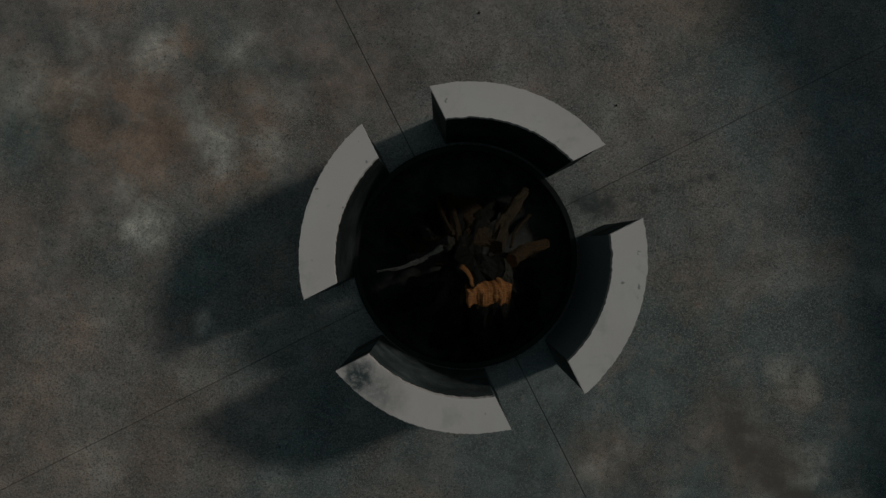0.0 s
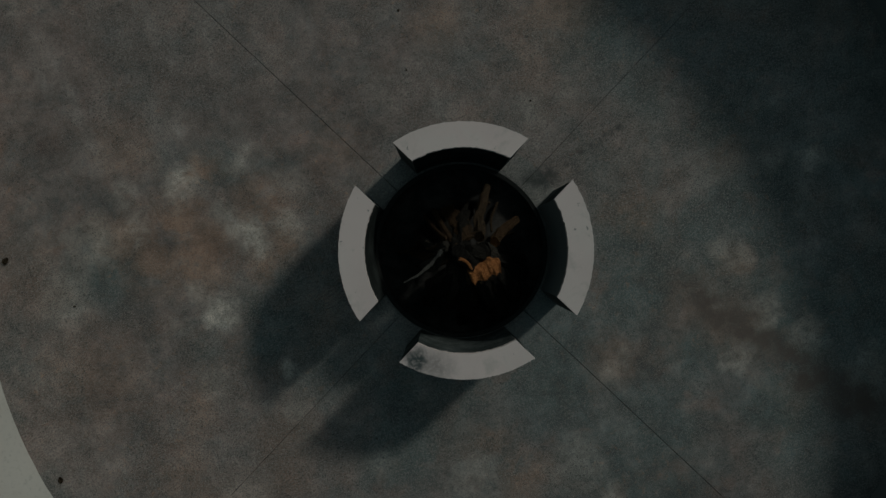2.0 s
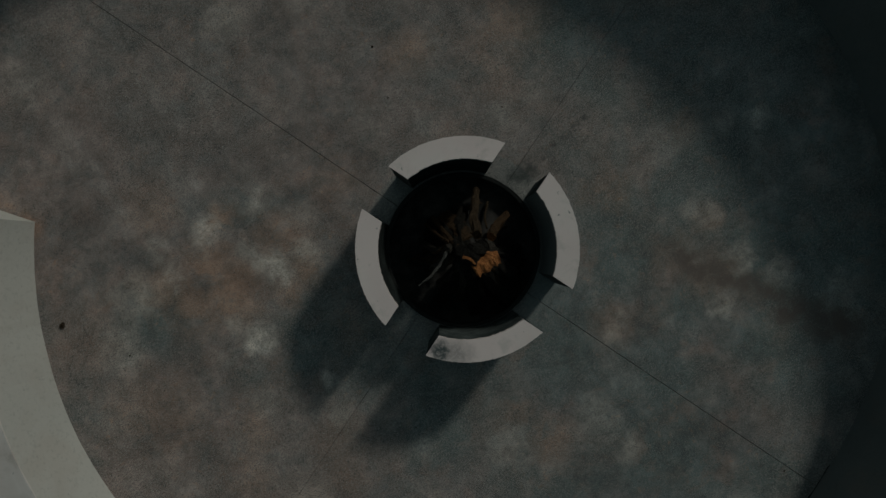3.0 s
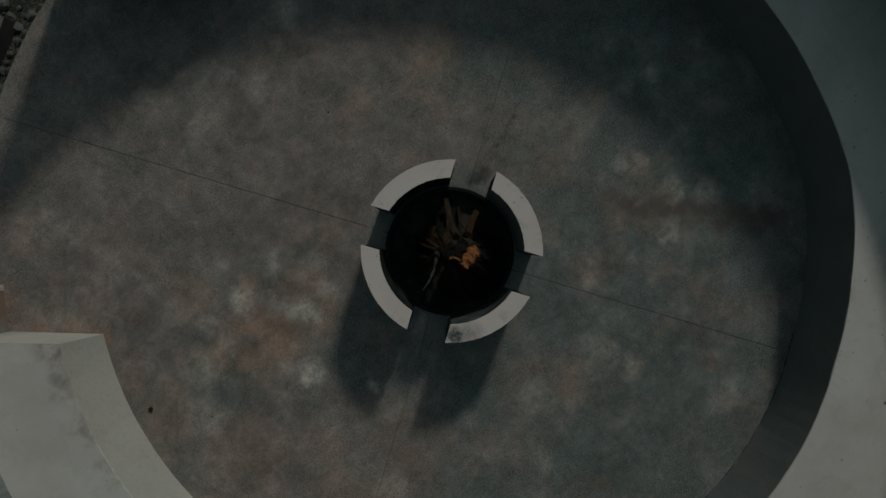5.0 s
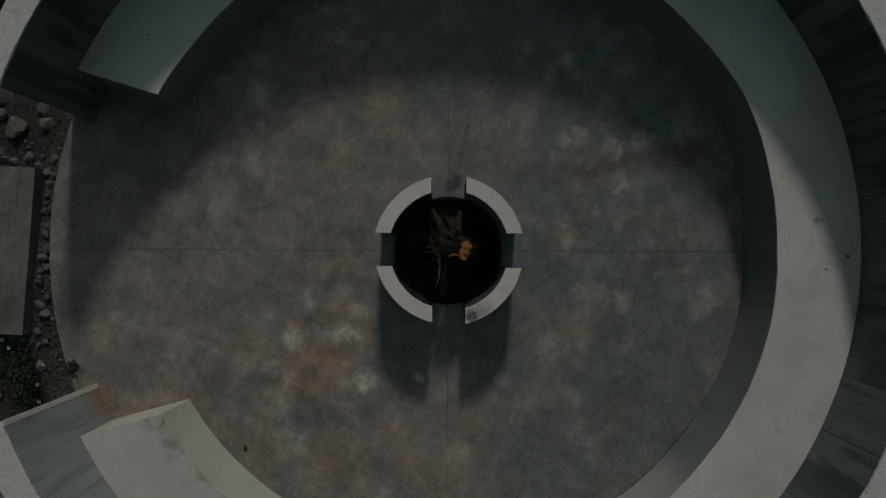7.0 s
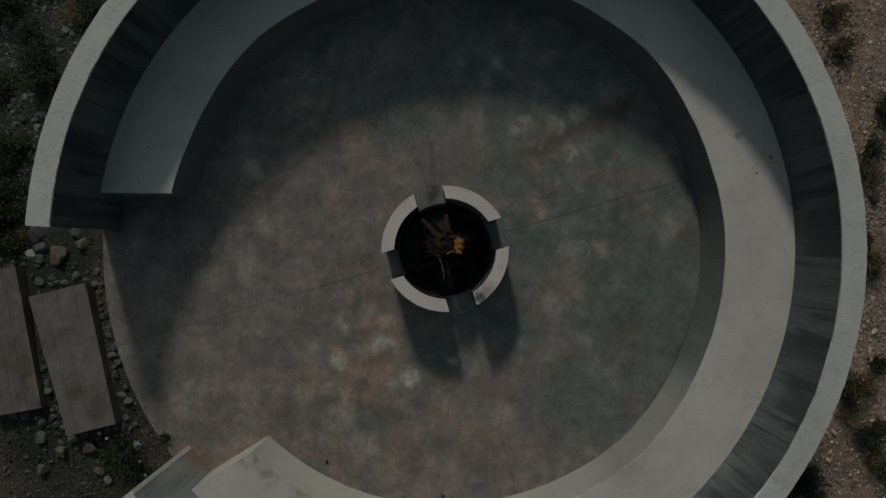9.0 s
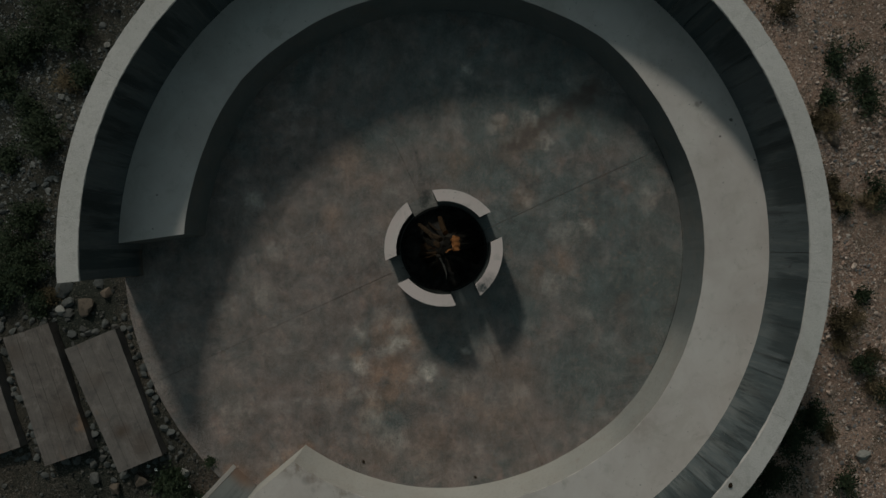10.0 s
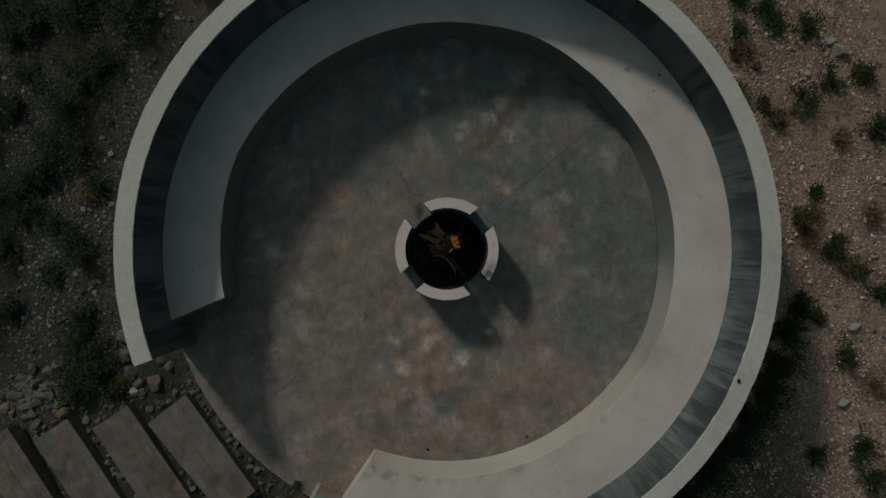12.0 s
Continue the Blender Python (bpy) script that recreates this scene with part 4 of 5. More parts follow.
for i in range(16):
    a, r = rnd.uniform(0, 6.283), rnd.uniform(0.06, 0.20)
    b = a + rnd.uniform(-0.5, 0.5)
    q = r + rnd.uniform(0.06, 0.15)
    z = -0.04 + 0.14 * (1 - r / 0.25)
    log("half-burnt thin stick among the ash", (r * math.cos(a), r * math.sin(a), z), (q * math.cos(b), q * math.sin(b), -0.060), rnd.uniform(0.004, 0.011), rnd.uniform(0.003, 0.008), [rnd.choice((CHAR, BARK, BARK)), CHAR], 0.012, 0.4, 40.0 + i, name="stick")


# ---- stepping pavers at the entrance ----
def paver(x, y, turn, length, w0, w1, seed, label):
    ob = thing("stepping_paver", label, "paver", "stepping pavers at the entrance", at=(x, y, 0))
    ob.rotation_euler = (0, 0, radians(turn))
    n = 4
    rnd = random.Random(seed)
    cuts = [-0.5 + i / n for i in range(n + 1)]
    for i in range(1, n):
        cuts[i] += rnd.uniform(-0.03, 0.03)
    for i in range(n):
        bm = bmesh.new()
        lo, hi = [], []
        g = 0.0008
        for t in [k / 10 for k in range(11)]:
            w = w0 + (w1 - w0) * t
            for side, c in ((0, cuts[i]), (1, cuts[i + 1])):
                yy = c * w + (g if side == 0 else -g)
                edge = 0.005 * noise.noise(Vector((t * 6, c * 5, seed))) if (c in (cuts[0], cuts[-1])) else 0.0012 * noise.noise(Vector((t * 9, c * 5, seed)))
                xx = (t - 0.5) * length + (0.006 * noise.noise(Vector((yy * 20, t, seed))) if t in (0, 1) else 0)
                hi.append(bm.verts.new((xx, yy + edge, 0.0)))
                lo.append(bm.verts.new((xx, yy + edge, -0.17)))
        for k in range(10):
            a, b, c, d = 2 * k, 2 * k + 1, 2 * k + 3, 2 * k + 2
            bm.faces.new((hi[a], hi[b], hi[c], hi[d]))
            bm.faces.new((lo[a], lo[d], lo[c], lo[b]))
            bm.faces.new((hi[a], hi[d], lo[d], lo[a]))
            bm.faces.new((hi[b], lo[b], lo[c], hi[c]))
        bm.faces.new((hi[0], lo[0], lo[1], hi[1]))
        bm.faces.new((hi[20], hi[21], lo[21], lo[20]))
        part("plank", rounded(bm, 0.0012, 1, 50), PLANK, ob)
    return ob


paver(-1.510, 2.985, 24.2, 1.245, 0.435, 0.505, 1, "weathered brown-grey plank-grained paver beside the terrace edge")
paver(-1.465, 3.615, 20.5, 1.240, 0.455, 0.440, 2, "weathered grey plank-grained stepping paver on gravel")
paver(-1.450, 4.255, 20.5, 1.240, 0.420, 0.430, 3, "rust-tinged weathered stepping paver on gravel")
paver(-1.400, 4.895, 20.0, 1.240, 0.430, 0.430, 4, "weathered brown stepping paver far along the path")


# ---- stones ----
def ico(level=1):
    bm = bmesh.new()
    bmesh.ops.create_icosphere(bm, subdivisions=level, radius=1.0)
    v = np.array([tuple(q.co) for q in bm.verts])
    f = np.array([[q.index for q in g.verts] for g in bm.faces])
    bm.free()
    return v, f


def scatter(name, places, material, label, category, seed=0):
    """Many small stones in one mesh. places: x, y, z, size."""
    rnd = np.random.default_rng(seed)
    v, f = ico(1)
    p = np.array(places)
    n = len(p)
    jit = 1 + rnd.uniform(-0.5, 0.5, (n, len(v), 1))
    scale = p[:, 3][:, None, None] * rnd.uniform(0.6, 1.25, (n, 1, 3)) * np.array([1, 1, 0.52])
    ang = rnd.uniform(0, 6.283, n)
    c, s = np.cos(ang), np.sin(ang)
    q = v[None] * jit * scale
    x = q[..., 0] * c[:, None] - q[..., 1] * s[:, None]
    y = q[..., 0] * s[:, None] + q[..., 1] * c[:, None]
    q = np.stack([x, y, q[..., 2]], -1) + p[:, None, :3]
    faces = (f[None] + (np.arange(n) * len(v))[:, None, None]).reshape(-1, 3)
    ob = raw(name, q.reshape(-1, 3).tolist(), faces.tolist(), material)
    return tagged(ob, label, category, kind="stuff")


def on_paver(x, y, grow=0.0):
    for px, py, turn, length, w in ((-1.51, 2.985, 24.2, 1.245, 0.49), (-1.465, 3.615, 20.5, 1.24, 0.46), (-1.45, 4.255, 20.5, 1.24, 0.44), (-1.4, 4.895, 20, 1.24, 0.44)):
        c, s = math.cos(radians(turn)), math.sin(radians(turn))
        u, v = (x - px) * c + (y - py) * s, -(x - px) * s + (y - py) * c
        if abs(u) < length / 2 + grow and abs(v) < w / 2 + grow:
            return True
    return False


def free(x, y, grow=0.0):
    r, a = math.hypot(x, y), math.degrees(math.atan2(y, x))
    if r < 2.99 + grow:
        return False
    return not on_paver(x, y, grow)


def strew(count, rmin, rmax, smin, smax, seed, test=None, sink=0.25, power=2.2):
    rnd = random.Random(seed)
    out = []
    while len(out) < count:
        a = rnd.uniform(-180, 180)
        r = rnd.uniform(rmin, rmax)
        x, y = r * math.cos(radians(a)), r * math.sin(radians(a))
        s = smin + (smax - smin) * rnd.random() ** power
        if not free(x, y, s) or (test and not test(x, y, rnd)):
            continue
        out.append((x, y, ground_height(x, y) + s * (0.65 - sink) * 0.6, s))
    return out


def patchy(scale, lo, seed):
    def test(x, y, rnd):
        return noise.noise(Vector((x * scale, y * scale, seed))) + rnd.uniform(-0.3, 0.3) > lo
    return test


def in_gap(x, y, rnd):
    """The gravel strip between the terrace edge and the pavers, and the bed round them."""
    a = math.degrees(math.atan2(y, x))
    if math.hypot(x + 0.45, y - 3.75) < 0.62 and rnd.random() < 0.8:
        return False
    return 96 < a < 145 and math.hypot(x, y) < 5.8


def sunny(base, want):
    """Warm dry-side stones, or stones greyed for shade between sun and entrance."""
    def test(x, y, rnd):
        a = math.degrees(math.atan2(y, x)) + 14 * noise.noise(Vector((x, y, 4)))
        return (not 5 < a < 150 if want else 5 < a < 97) and base(x, y, rnd)
    return test


scatter("gravel", strew(24000, 3.0, 5.5, 0.005, 0.021, 26, sunny(patchy(1.3, -0.16, 2), True), power=2.8), STONES, "loose pale, tan and blue-grey stones strewn over the soil", "gravel", 6)
scatter("gravel", strew(56000, 3.0, 5.5, 0.004, 0.013, 21, sunny(patchy(0.9, -0.20, 3), True), power=1.8), GRAVEL, "loose tan and grey gravel strewn over the soil", "gravel", 1)
scatter("gravel", strew(2600, 3.0, 6.2, 0.009, 0.030, 22, sunny(patchy(0.6, -0.05, 8), True), power=3.0), GRAVEL, "coarse broken tan stones among the gravel", "gravel", 2)
scatter("gravel", strew(19000, 3.0, 6.2, 0.004, 0.016, 24, sunny(patchy(1.1, 0.05, 6), False)), SHADE_GRAVEL, "cool grey gravel showing between the shrubs", "gravel", 4)
scatter("gravel", strew(2000, 3.0, 6.2, 0.012, 0.036, 25, sunny(patchy(0.7, 0.0, 9), False), power=2.6), SHADE_GRAVEL, "coarse broken grey stones between the shrubs", "gravel", 5)
scatter("pebbles", strew(2600, 3.0, 5.6, 0.005, 0.020, 23, in_gap, power=1.8), PEBBLE, "grey pebbles bedded round the stepping pavers", "gravel", 3)


def rock_mesh(seed, material):
    bm = bmesh.new()
    bmesh.ops.create_icosphere(bm, subdivisions=2, radius=1.0)
    for v in bm.verts:
        d = v.co.normalized()
        q = d * 1.3 + Vector((seed * 5.1, 0, 0))
        v.co = d * (1 + 0.45 * noise.noise(q) + 0.18 * noise.noise(q * 3))
        for k in range(5):
            ax = Vector((math.sin(seed * 3 + k * 2.1), math.cos(seed * 7 + k * 1.3), math.sin(k * 2.7 + seed))).normalized()
            over = v.co.dot(ax) - 0.60
            if over > 0:
                v.co -= ax * over * 0.85
        v.co.z *= 0.65
    me = bpy.data.meshes.new("rock")
    bm.to_mesh(me)
    bm.free()
    me.materials.append(material)
    return me


ROCKS = [rock_mesh(s, ROCK) for s in range(7)]
TANS = [rock_mesh(s + 3, TAN) for s in range(5)]
PALES = [rock_mesh(s + 9, PALE_ROCK) for s in range(3)]
COBBLES = [rock_mesh(s + 14, COBBLE) for s in range(5)]


def rock(x, y, size, seed, label="weathered angular rock lying on the soil", stretch=1.0):
    rnd = random.Random(seed)
    ob = new("rock", PALES[seed % 3] if "pale" in label else COBBLES[seed % 5] if "cobble" in label else TANS[seed % 5] if "tan" in label else ROCKS[seed % 7])
    ob.location = (x, y, ground_height(x, y) + size * 0.22)
    ob.rotation_euler = (rnd.uniform(-0.3, 0.3), rnd.uniform(-0.3, 0.3), rnd.uniform(0, 6.28))
    ob.scale = (size * stretch, size, size * rnd.uniform(0.8, 1.1))
    return tagged(ob, label, "rock", "rocks round the terrace")


# the rocks by the wall's end and the pavers
for i, (x, y, s, st, lab) in enumerate((
        (-0.66, 3.36, 0.085, 1.3, "tan angular rock beside the wall's end"),
        (-0.52, 3.16, 0.055, 1.2, "tan rock wedged by the terrace edge"),
        (-0.42, 3.25, 0.060, 1.0, "grey rock in the shade of the wall"),
        (-0.50, 3.60, 0.085, 1.3, "blue-grey rock beside the pavers"),
        (-0.30, 3.62, 0.075, 1.2, "grey rock beside the pavers"),
        (-0.10, 3.55, 0.10, 1.2, "large grey rock by the wall"),
        (-0.62, 3.52, 0.06, 1.0, "mossy grey rock by the pavers"),
        (-0.40, 4.30, 0.075, 1.2, "tan rounded rock beside the path"),
        (-0.55, 4.15, 0.07, 1.1, "grey rock beside the path"),
        (-0.62, 4.38, 0.065, 1.1, "tan rock beside the path"),
        (-0.28, 4.50, 0.06, 1.1, "grey rounded rock in a heap"),
        (-0.45, 4.55, 0.07, 1.0, "tan rounded rock in a heap"),
        (-0.20, 4.32, 0.055, 1.2, "grey rounded rock in a heap"),
        (-0.55, 4.75, 0.07, 1.0, "tan rounded rock in a heap"),
        (-0.30, 4.80, 0.06, 1.3, "grey rounded rock in a heap"),
        (-2.28, 2.78, 0.07, 1.2, "tan rock at the paver's corner"),
        (-2.36, 3.02, 0.06, 1.1, "tan flat rock at the paver's corner"),
        (-2.26, 3.20, 0.055, 1.2, "grey rock at the paver's corner"),
        (-2.48, 2.66, 0.05, 1.0, "small tan rock by the path"),
        (-2.18, 2.36, 0.045, 1.2, "pale rock at the terrace edge"),
        (-2.55, 3.15, 0.06, 1.0, "tan rock beside the path"))):
    rock(x, y, s, i, lab, st)
# cobbles laid in the joints between the terrace edge and the pavers
COBBLE_SPOTS = []
rnd = random.Random(79)
for _ in range(9000):
    a, r = rnd.uniform(99.0, 133.0), rnd.uniform(2.98, 4.9)
    x, y = r * math.cos(radians(a)), r * math.sin(radians(a))
    s = rnd.uniform(0.020, 0.046)
    if not free(x, y, s * 0.62) or not on_paver(x, y, 0.13) or (r < 3.4 and not on_paver(x, y, 0.10)):
        continue
    if len(COBBLE_SPOTS) < 120 and all(math.hypot(x - p, y - q) > 0.82 * (s + z) for p, q, z in COBBLE_SPOTS):
        COBBLE_SPOTS.append((x, y, s))
for i, (x, y, s) in enumerate(COBBLE_SPOTS):
    rock(x, y, s, 500 + i, "tan cobble bedded between the pavers" if i % 7 == 0 else "grey cobble bedded between the pavers", 1.25)
rnd = random.Random(78)
k = 0
while k < 46:
    x, y = rnd.gauss(-0.55, 0.17), rnd.gauss(4.70, 0.26)
    s = rnd.uniform(0.032, 0.074)
    if free(x, y, s * 0.7):
        rock(x, y, s, 300 + k, "rounded tan rock in a heap beside the path" if k % 4 == 0 else "rounded grey rock in a heap beside the path")
        k += 1
rnd = random.Random(77)
k = 0
while k < 150:
    a, r = rnd.uniform(-180, 180), 3.4 + 3.6 * rnd.random() ** 0.8
    x, y = r * math.cos(radians(a)), r * math.sin(radians(a))
    s = 0.028 + 0.06 * rnd.random() ** 3
    if free(x, y, s + 0.02):
        rock(x, y, s, 100 + k, ("weathered angular rock lying on the soil", "small tan rock lying on the soil", "small pale rock lying on the soil")[k % 3])
        k += 1
for x, y, s in ((1.15, -4.75, 0.085), (1.30, -4.55, 0.05), (1.24, -4.68, 0.06), (0.95, -4.35, 0.042), (0.62, -4.25, 0.048), (-1.9, -4.2, 0.06), (-2.7, -3.9, 0.06)):
    rock(x, y, s, int(s * 1000), "large pale rock half bedded in the soil", 1.3)


# ---- plants ----
def shrub(x, y, size, seed, dry=False, label="", z=None):
    """Low wiry shrub: bare stems and many small narrow leaves in clumps."""
    rnd = random.Random(seed)
    z = ground_height(x, y) if z is None else z
    dense = "dense" in label
    ob = thing("dry_tuft" if dry else "shrub", label or ("dry straw-coloured grass tuft on the soil" if dry else "low dark green wiry shrub on the soil"), "plant", "plants round the terrace", at=(x, y, z - 0.01))
    sv, sf, lv, lf = [], [], [], []
    for i in range(int(12 + 40 * size) if size > 0.05 else 3):
        az, tilt = rnd.uniform(0, 6.283), rnd.uniform(0.15, 1.35) if dense else rnd.uniform(0.3, 1.5)
        length = size * (rnd.uniform(0.55, 1.05) if dense else rnd.uniform(0.30, 1.2))
        p = Vector((rnd.gauss(0, 0.06) * size, rnd.gauss(0, 0.06) * size, 0))
        d = Vector((math.sin(tilt) * math.cos(az), math.sin(tilt) * math.sin(az), math.cos(tilt)))
        pts = [p.copy()]
        for s in range(4):
            d = (d + Vector((rnd.gauss(0, 0.25), rnd.gauss(0, 0.25), rnd.gauss(-0.05, 0.15)))).normalized()
            p = p + d * length / 4
            p.z = max(p.z, 0.01)
            pts.append(p.copy())
        for s in range(4):
            w0, w1 = 0.004 * (1 - s / 5), 0.004 * (1 - (s + 1) / 5)
            o = len(sv)
            for q, w in ((pts[s], w0), (pts[s + 1], w1)):
                for j in range(3):
                    sv.append((q.x + w * math.cos(j * 2.094), q.y + w * math.sin(j * 2.094), q.z))
            for j in range(3):
                sf.append((o + j, o + (j + 1) % 3, o + 3 + (j + 1) % 3, o + 3 + j))
        for s in range(1, 5):
            for n in range(8 if dry else 24 if dense else 13):
                c = pts[s] + Vector((rnd.gauss(0, 0.03), rnd.gauss(0, 0.03), rnd.gauss(0, 0.02))) * (0.6 + size)
                la, le = rnd.uniform(0, 6.283), rnd.uniform(-0.2, 0.9)
                L = rnd.uniform(0.03, 0.07) if dry else rnd.uniform(0.016, 0.036)
                W = L * (0.07 if dry else 0.22)
                u = Vector((math.cos(la) * math.cos(le), math.sin(la) * math.cos(le), math.sin(le)))
                v = Vector((-math.sin(la), math.cos(la), rnd.uniform(-0.4, 0.4))).normalized()
                o = len(lv)
                for q in (c, c + u * L * 0.5 + v * W, c + u * L, c + u * L * 0.5 - v * W):
                    lv.append((q.x, q.y, max(q.z, 0.004)))
                lf.append((o, o + 1, o + 2, o + 3))
    raw("twig_base", sv, sf, STEM, ob)
    raw("foliage", lv, lf, DRY if dry else (BROWNLEAF if "brown" in label else GREEN), ob)
    return ob


PLANTS = []
def settle(px, py, size, dry=False, label=""):
    PLANTS.append((px, py))
    shrub(px, py, size, len(PLANTS) * 13 + 5, dry, label)


SHRUBS_SUN = ((1.59, -4.13, 0.26), (1.48, -4.46, 0.30), (0.79, -4.55, 0.27), (0.70, -4.24, 0.22), (0.15, -4.94, 0.26), (-0.99, -4.09, 0.18), (-1.27, -4.38, 0.18), (-1.59, -4.56, 0.24), (-2.17, -4.03, 0.22), (1.78, -4.01, 0.20), (0.85, -4.98, 0.18), (0.54, -3.85, 0.13), (-3.24, -3.97, 0.30), (-3.59, -4.08, 0.30), (-3.19, -3.47, 0.16), (-0.32, -4.09, 0.09), (1.58, -3.65, 0.14), (1.95, -3.75, 0.3), (2.3, -4.5, 0.35), (-0.2, -5.5, 0.3), (-3.2, -4.6, 0.3), (1.1, -5.6, 0.3))
SHRUBS_SHADE = ((2.70, 3.46, 0.50), (2.50, 3.70, 0.40), (2.83, 3.21, 0.36), (3.21, 2.76, 0.42), (3.39, 2.88, 0.36), (3.52, 3.40, 0.40), (3.56, 3.83, 0.36), (3.43, 4.09, 0.30), (2.03, 3.75, 0.36), (2.17, 3.94, 0.30), (1.74, 4.27, 0.30), (1.66, 4.48, 0.25), (0.90, 3.83, 0.30), (1.05, 3.92, 0.22), (1.41, 4.38, 0.22), (0.71, 4.26, 0.16), (0.48, 4.79, 0.18), (0.19, 3.97, 0.20), (2.97, 4.04, 0.20), (2.65, 4.31, 0.18), (1.56, 3.54, 0.16), (1.14, 4.73, 0.22), (1.88, 4.07, 0.20), (1.24, 4.07, 0.18), (-0.10, 4.05, 0.30), (-0.42, 3.92, 0.26), (-0.40, 4.10, 0.30), (-0.52, 4.22, 0.24), (-0.28, 3.92, 0.26), (-0.62, 3.78, 0.16), (3.82, 4.14, 0.47), (3.6, 2.6, 0.39), (1.4, 5.0, 0.52), (2.6, 4.7, 0.52), (0.5, 5.2, 0.39), (3.7, 3.2, 0.44), (4.4, 3.4, 0.52), (3.0, 4.6, 0.5), (4.0, 2.9, 0.5), (1.85, 4.85, 0.5), (3.4, 1.9, 0.28))
SHRUBS_BROWN = ((-0.61, -3.83, 0.22), (0.73, -3.73, 0.14), (1.34, -3.59, 0.14), (0.82, -4.94, 0.16), (-1.67, -3.83, 0.12), (-0.92, -4.20, 0.14), (2.42, -3.22, 0.24), (2.75, -3.10, 0.26), (2.9, -3.8, 0.30), (3.3, -3.0, 0.30))
SHRUBS_PATH = ((-2.28, 2.55, 0.15), (-2.36, 2.38, 0.16), (-2.48, 2.22, 0.15), (-2.20, 2.44, 0.12))
# extra shrubs massed outside the wall to darken the ground in its shadow
SHRUBS_WALL_SHADOW = ((-1.72, -3.42, 0.26), (-2.05, -3.22, 0.30), (-2.30, -3.00, 0.34), (-2.55, -2.75, 0.36), (-2.78, -2.50, 0.36), (-3.00, -2.20, 0.38), (-3.25, -1.90, 0.36), (-1.50, -3.60, 0.20))
TUFTS = ((0.60, -4.14, 0.16), (-0.55, -4.00, 0.16), (0.95, -3.50, 0.14), (-0.71, -4.68, 0.16), (0.19, -4.50, 0.14), (0.61, -3.82, 0.16), (-0.78, -3.88, 0.15), (1.37, -3.67, 0.2), (-1.19, -4.24, 0.15), (-2.6, -4.3, 0.18), (1.9, -4.9, 0.2), (-0.58, 3.72, 0.10), (2.9, 3.4, 0.2), (1.5, 3.7, 0.16))
FLOWERS = ((-2.15, 2.62), (-2.24, 2.45), (-2.40, 2.35), (-2.42, 2.24), (-2.12, 2.69), (-2.30, 2.30))
LITTER = ((0.11, 1.14, 0.013), (-1.985, 0.675, 0.034), (-1.76, 0.37, 0.011), (-2.095, -0.36, 0.030), (-0.90, -0.90, 0.010), (-1.51, -1.43, 0.014), (-1.95, -0.97, 0.013), (-0.98, -2.01, 0.040), (0.54, 0.54, 0.010), (-0.39, 1.82, 0.010), (0.88, -1.81, 0.011), (0.05, 0.87, 0.010), (1.20, 0.44, 0.008), (-0.66, -0.68, 0.008))


# sunny side
for x, y, s in SHRUBS_SUN:
    settle(x, y, s * 0.9)
for x, y, s in SHRUBS_SHADE:
    settle(x, y, s, label="dense dark shrub spreading over darker soil")
for x, y, s in SHRUBS_PATH:
    settle(x, y, s, label="low green leafy plant beside the path")
for x, y, s in SHRUBS_BROWN:
    settle(x, y, s * 0.85, label="brown half-dry wiry shrub on stony soil")
for x, y, s in SHRUBS_WALL_SHADOW:
    settle(x, y, s, label="dark dense shrub added to deepen the wall's shadow")
for x, y, s in TUFTS:
    settle(x, y, s, True)


shrub(-2.033, 2.093, 0.022, 900, label="small green weed in a crack of the floor edge", z=0.006)


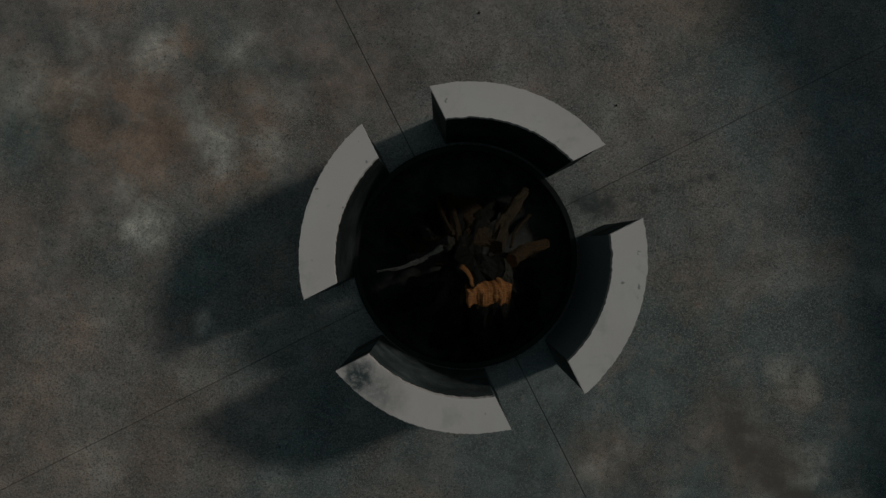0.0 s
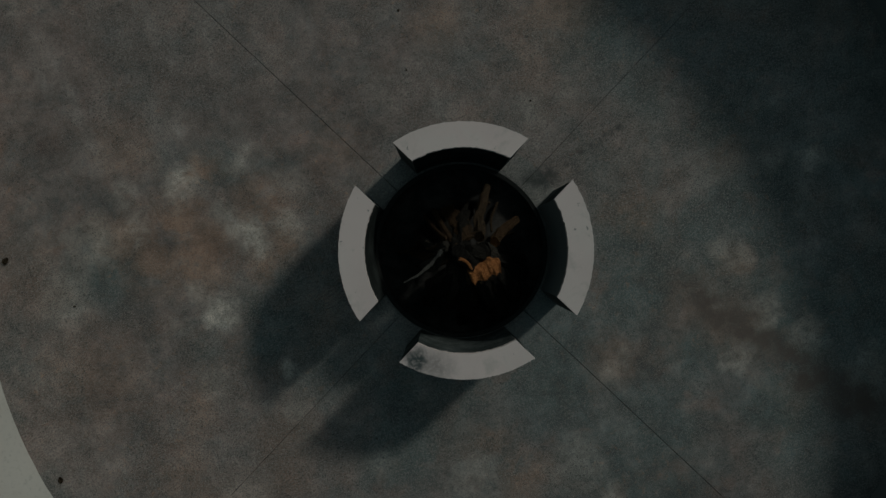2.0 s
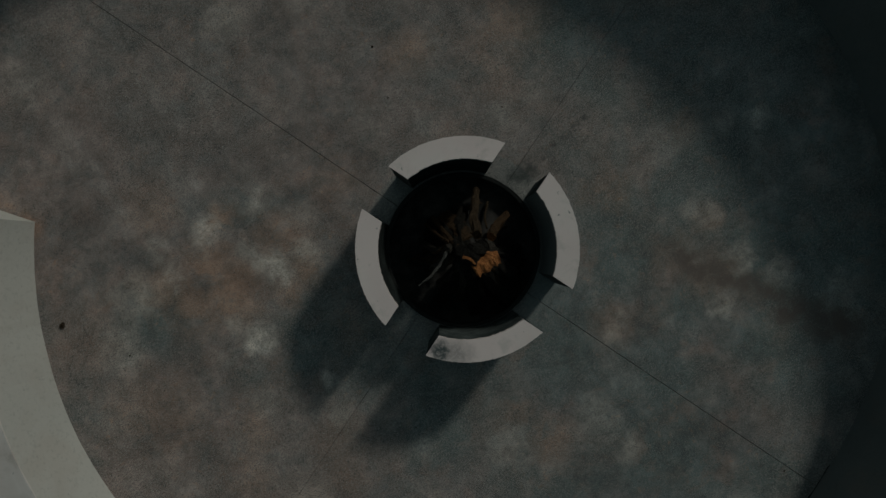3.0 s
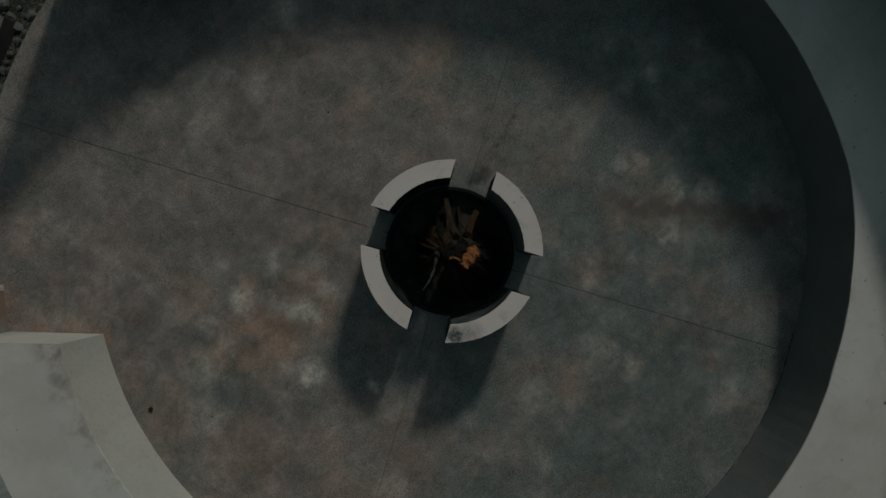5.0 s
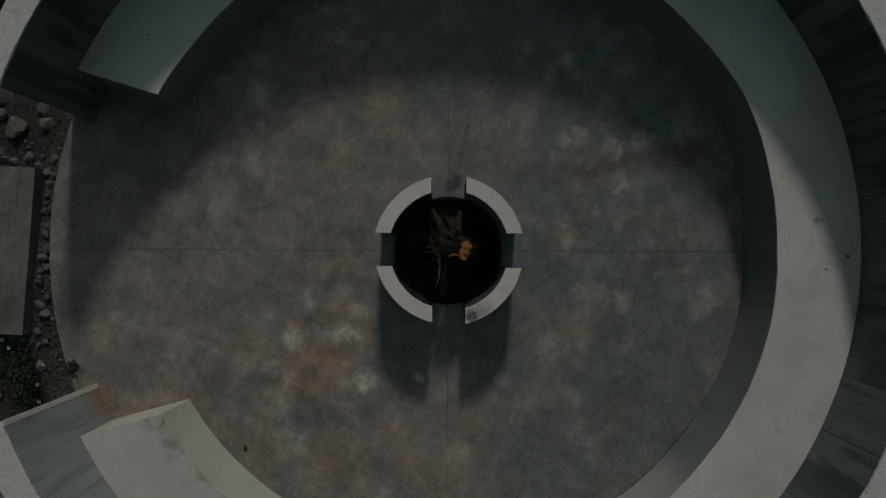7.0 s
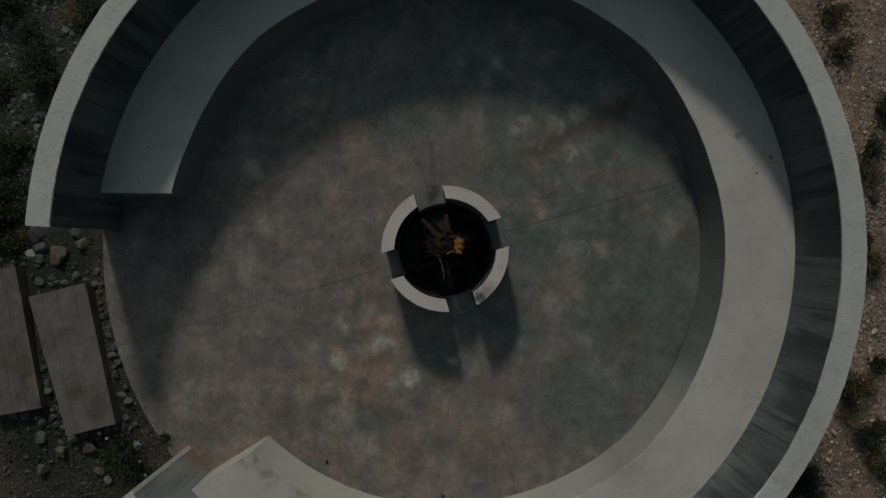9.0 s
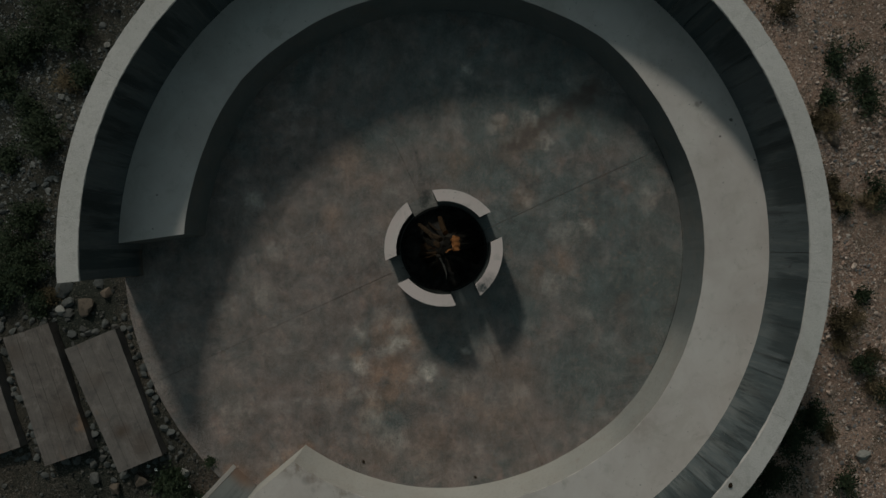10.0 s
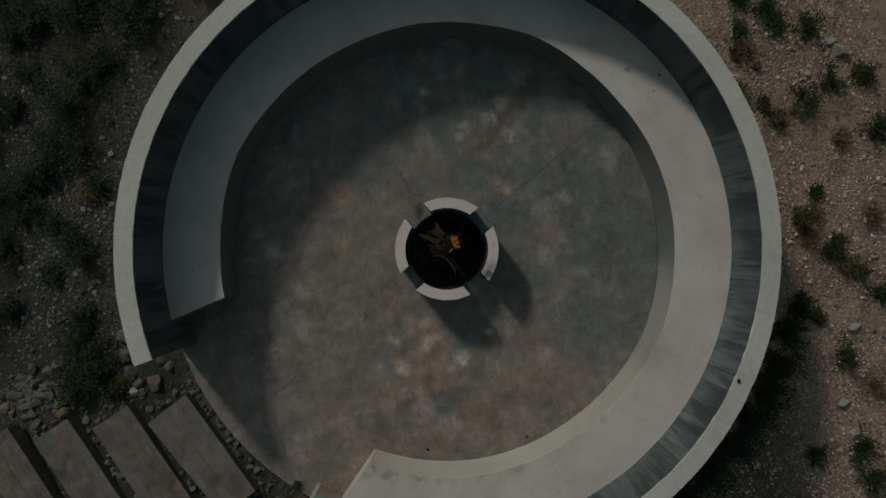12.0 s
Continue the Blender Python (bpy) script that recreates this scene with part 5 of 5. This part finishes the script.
def flower(x, y, seed):
    rnd = random.Random(seed)
    z = ground_height(x, y)
    ob = thing("flower", "small white wild flower by the path", "flower", "white flowers by the path", at=(x, y, z))
    bm = bmesh.new()
    for i in range(5):
        a = i * 1.2566 + rnd.random()
        u, v = Vector((math.cos(a), math.sin(a), 0.25)), Vector((-math.sin(a), math.cos(a), 0))
        c = Vector((0, 0, 0.06))
        q = [bm.verts.new(c + u * 0.003), bm.verts.new(c + u * 0.010 + v * 0.006), bm.verts.new(c + u * 0.017), bm.verts.new(c + u * 0.010 - v * 0.006)]
        bm.faces.new(q)
    part("bloom", bm, PETAL, ob)
    bm = bmesh.new()
    bmesh.ops.create_cone(bm, segments=5, radius1=0.0015, radius2=0.0012, depth=0.06, cap_ends=True)
    bmesh.ops.translate(bm, verts=bm.verts, vec=(0, 0, 0.03))
    part("stalk", bm, GREEN, ob)


for i, (x, y) in enumerate(FLOWERS):
    flower(x, y, i)


# ---- dead leaves and bits on the floor ----
def litter(x, y, size, seed, label="small curled dead leaf on the concrete", z=0.0):
    rnd = random.Random(seed)
    bm = bmesh.new()
    rows = []
    for i in range(5):
        t = i / 4
        w = 0.42 * math.sin(math.pi * (0.12 + 0.8 * t))
        rows.append([bm.verts.new((t - 0.5, s * w, 0.12 + 0.25 * abs(s) * w + 0.12 * math.sin(3 * t + seed))) for s in (-1, 0, 1)])
    for i in range(4):
        for j in range(2):
            bm.faces.new((rows[i][j], rows[i + 1][j], rows[i + 1][j + 1], rows[i][j + 1]))
    bmesh.ops.solidify(bm, geom=bm.faces[:], thickness=0.05)
    ob = part("dead_leaf", bm, STEM)
    low = min(v.co.z for v in ob.data.vertices)
    ob.scale = (size, size, size)
    ob.location = (x, y, z + 0.0005 - low * size)
    ob.rotation_euler = (0, 0, rnd.uniform(0, 6.28))
    return tagged(ob, label, "leaf", "litter on the floor")


for i, (x, y, s) in enumerate(LITTER):
    litter(x, y, s, i)
litter(-1.722, -2.232, 0.042, 70, "dark curled dead leaf on the edge of the coping", WALL_H)


# ---- board marks: the inner face of the wall, one strip for each form board ----
def build_boards():
    rnd = random.Random(5)
    a = WALL_A + 0.05
    top, foot = WALL_H - 0.0125, -0.12
    while a < WALL_B - 0.1:
        b = min(a + rnd.choice((2.6, 3.0, 3.4, 4.2, 5.2)) * rnd.uniform(0.9, 1.1), WALL_B - 0.05)
        if WALL_B - b < 1.6:
            b = WALL_B - 0.05
        proud = rnd.uniform(0.0, 0.003)
        bm = sweep([(WALL_IN + proud, foot), (WALL_IN + proud, top), (WALL_IN + 0.020, top), (WALL_IN + 0.020, foot)], flat(a + rnd.choice((0.008, 0.008, 0.010, 0.075))), flat(b - 0.008), 3)
        part("board_mark", bm, BOARD, WALL)
        a = b


build_boards()
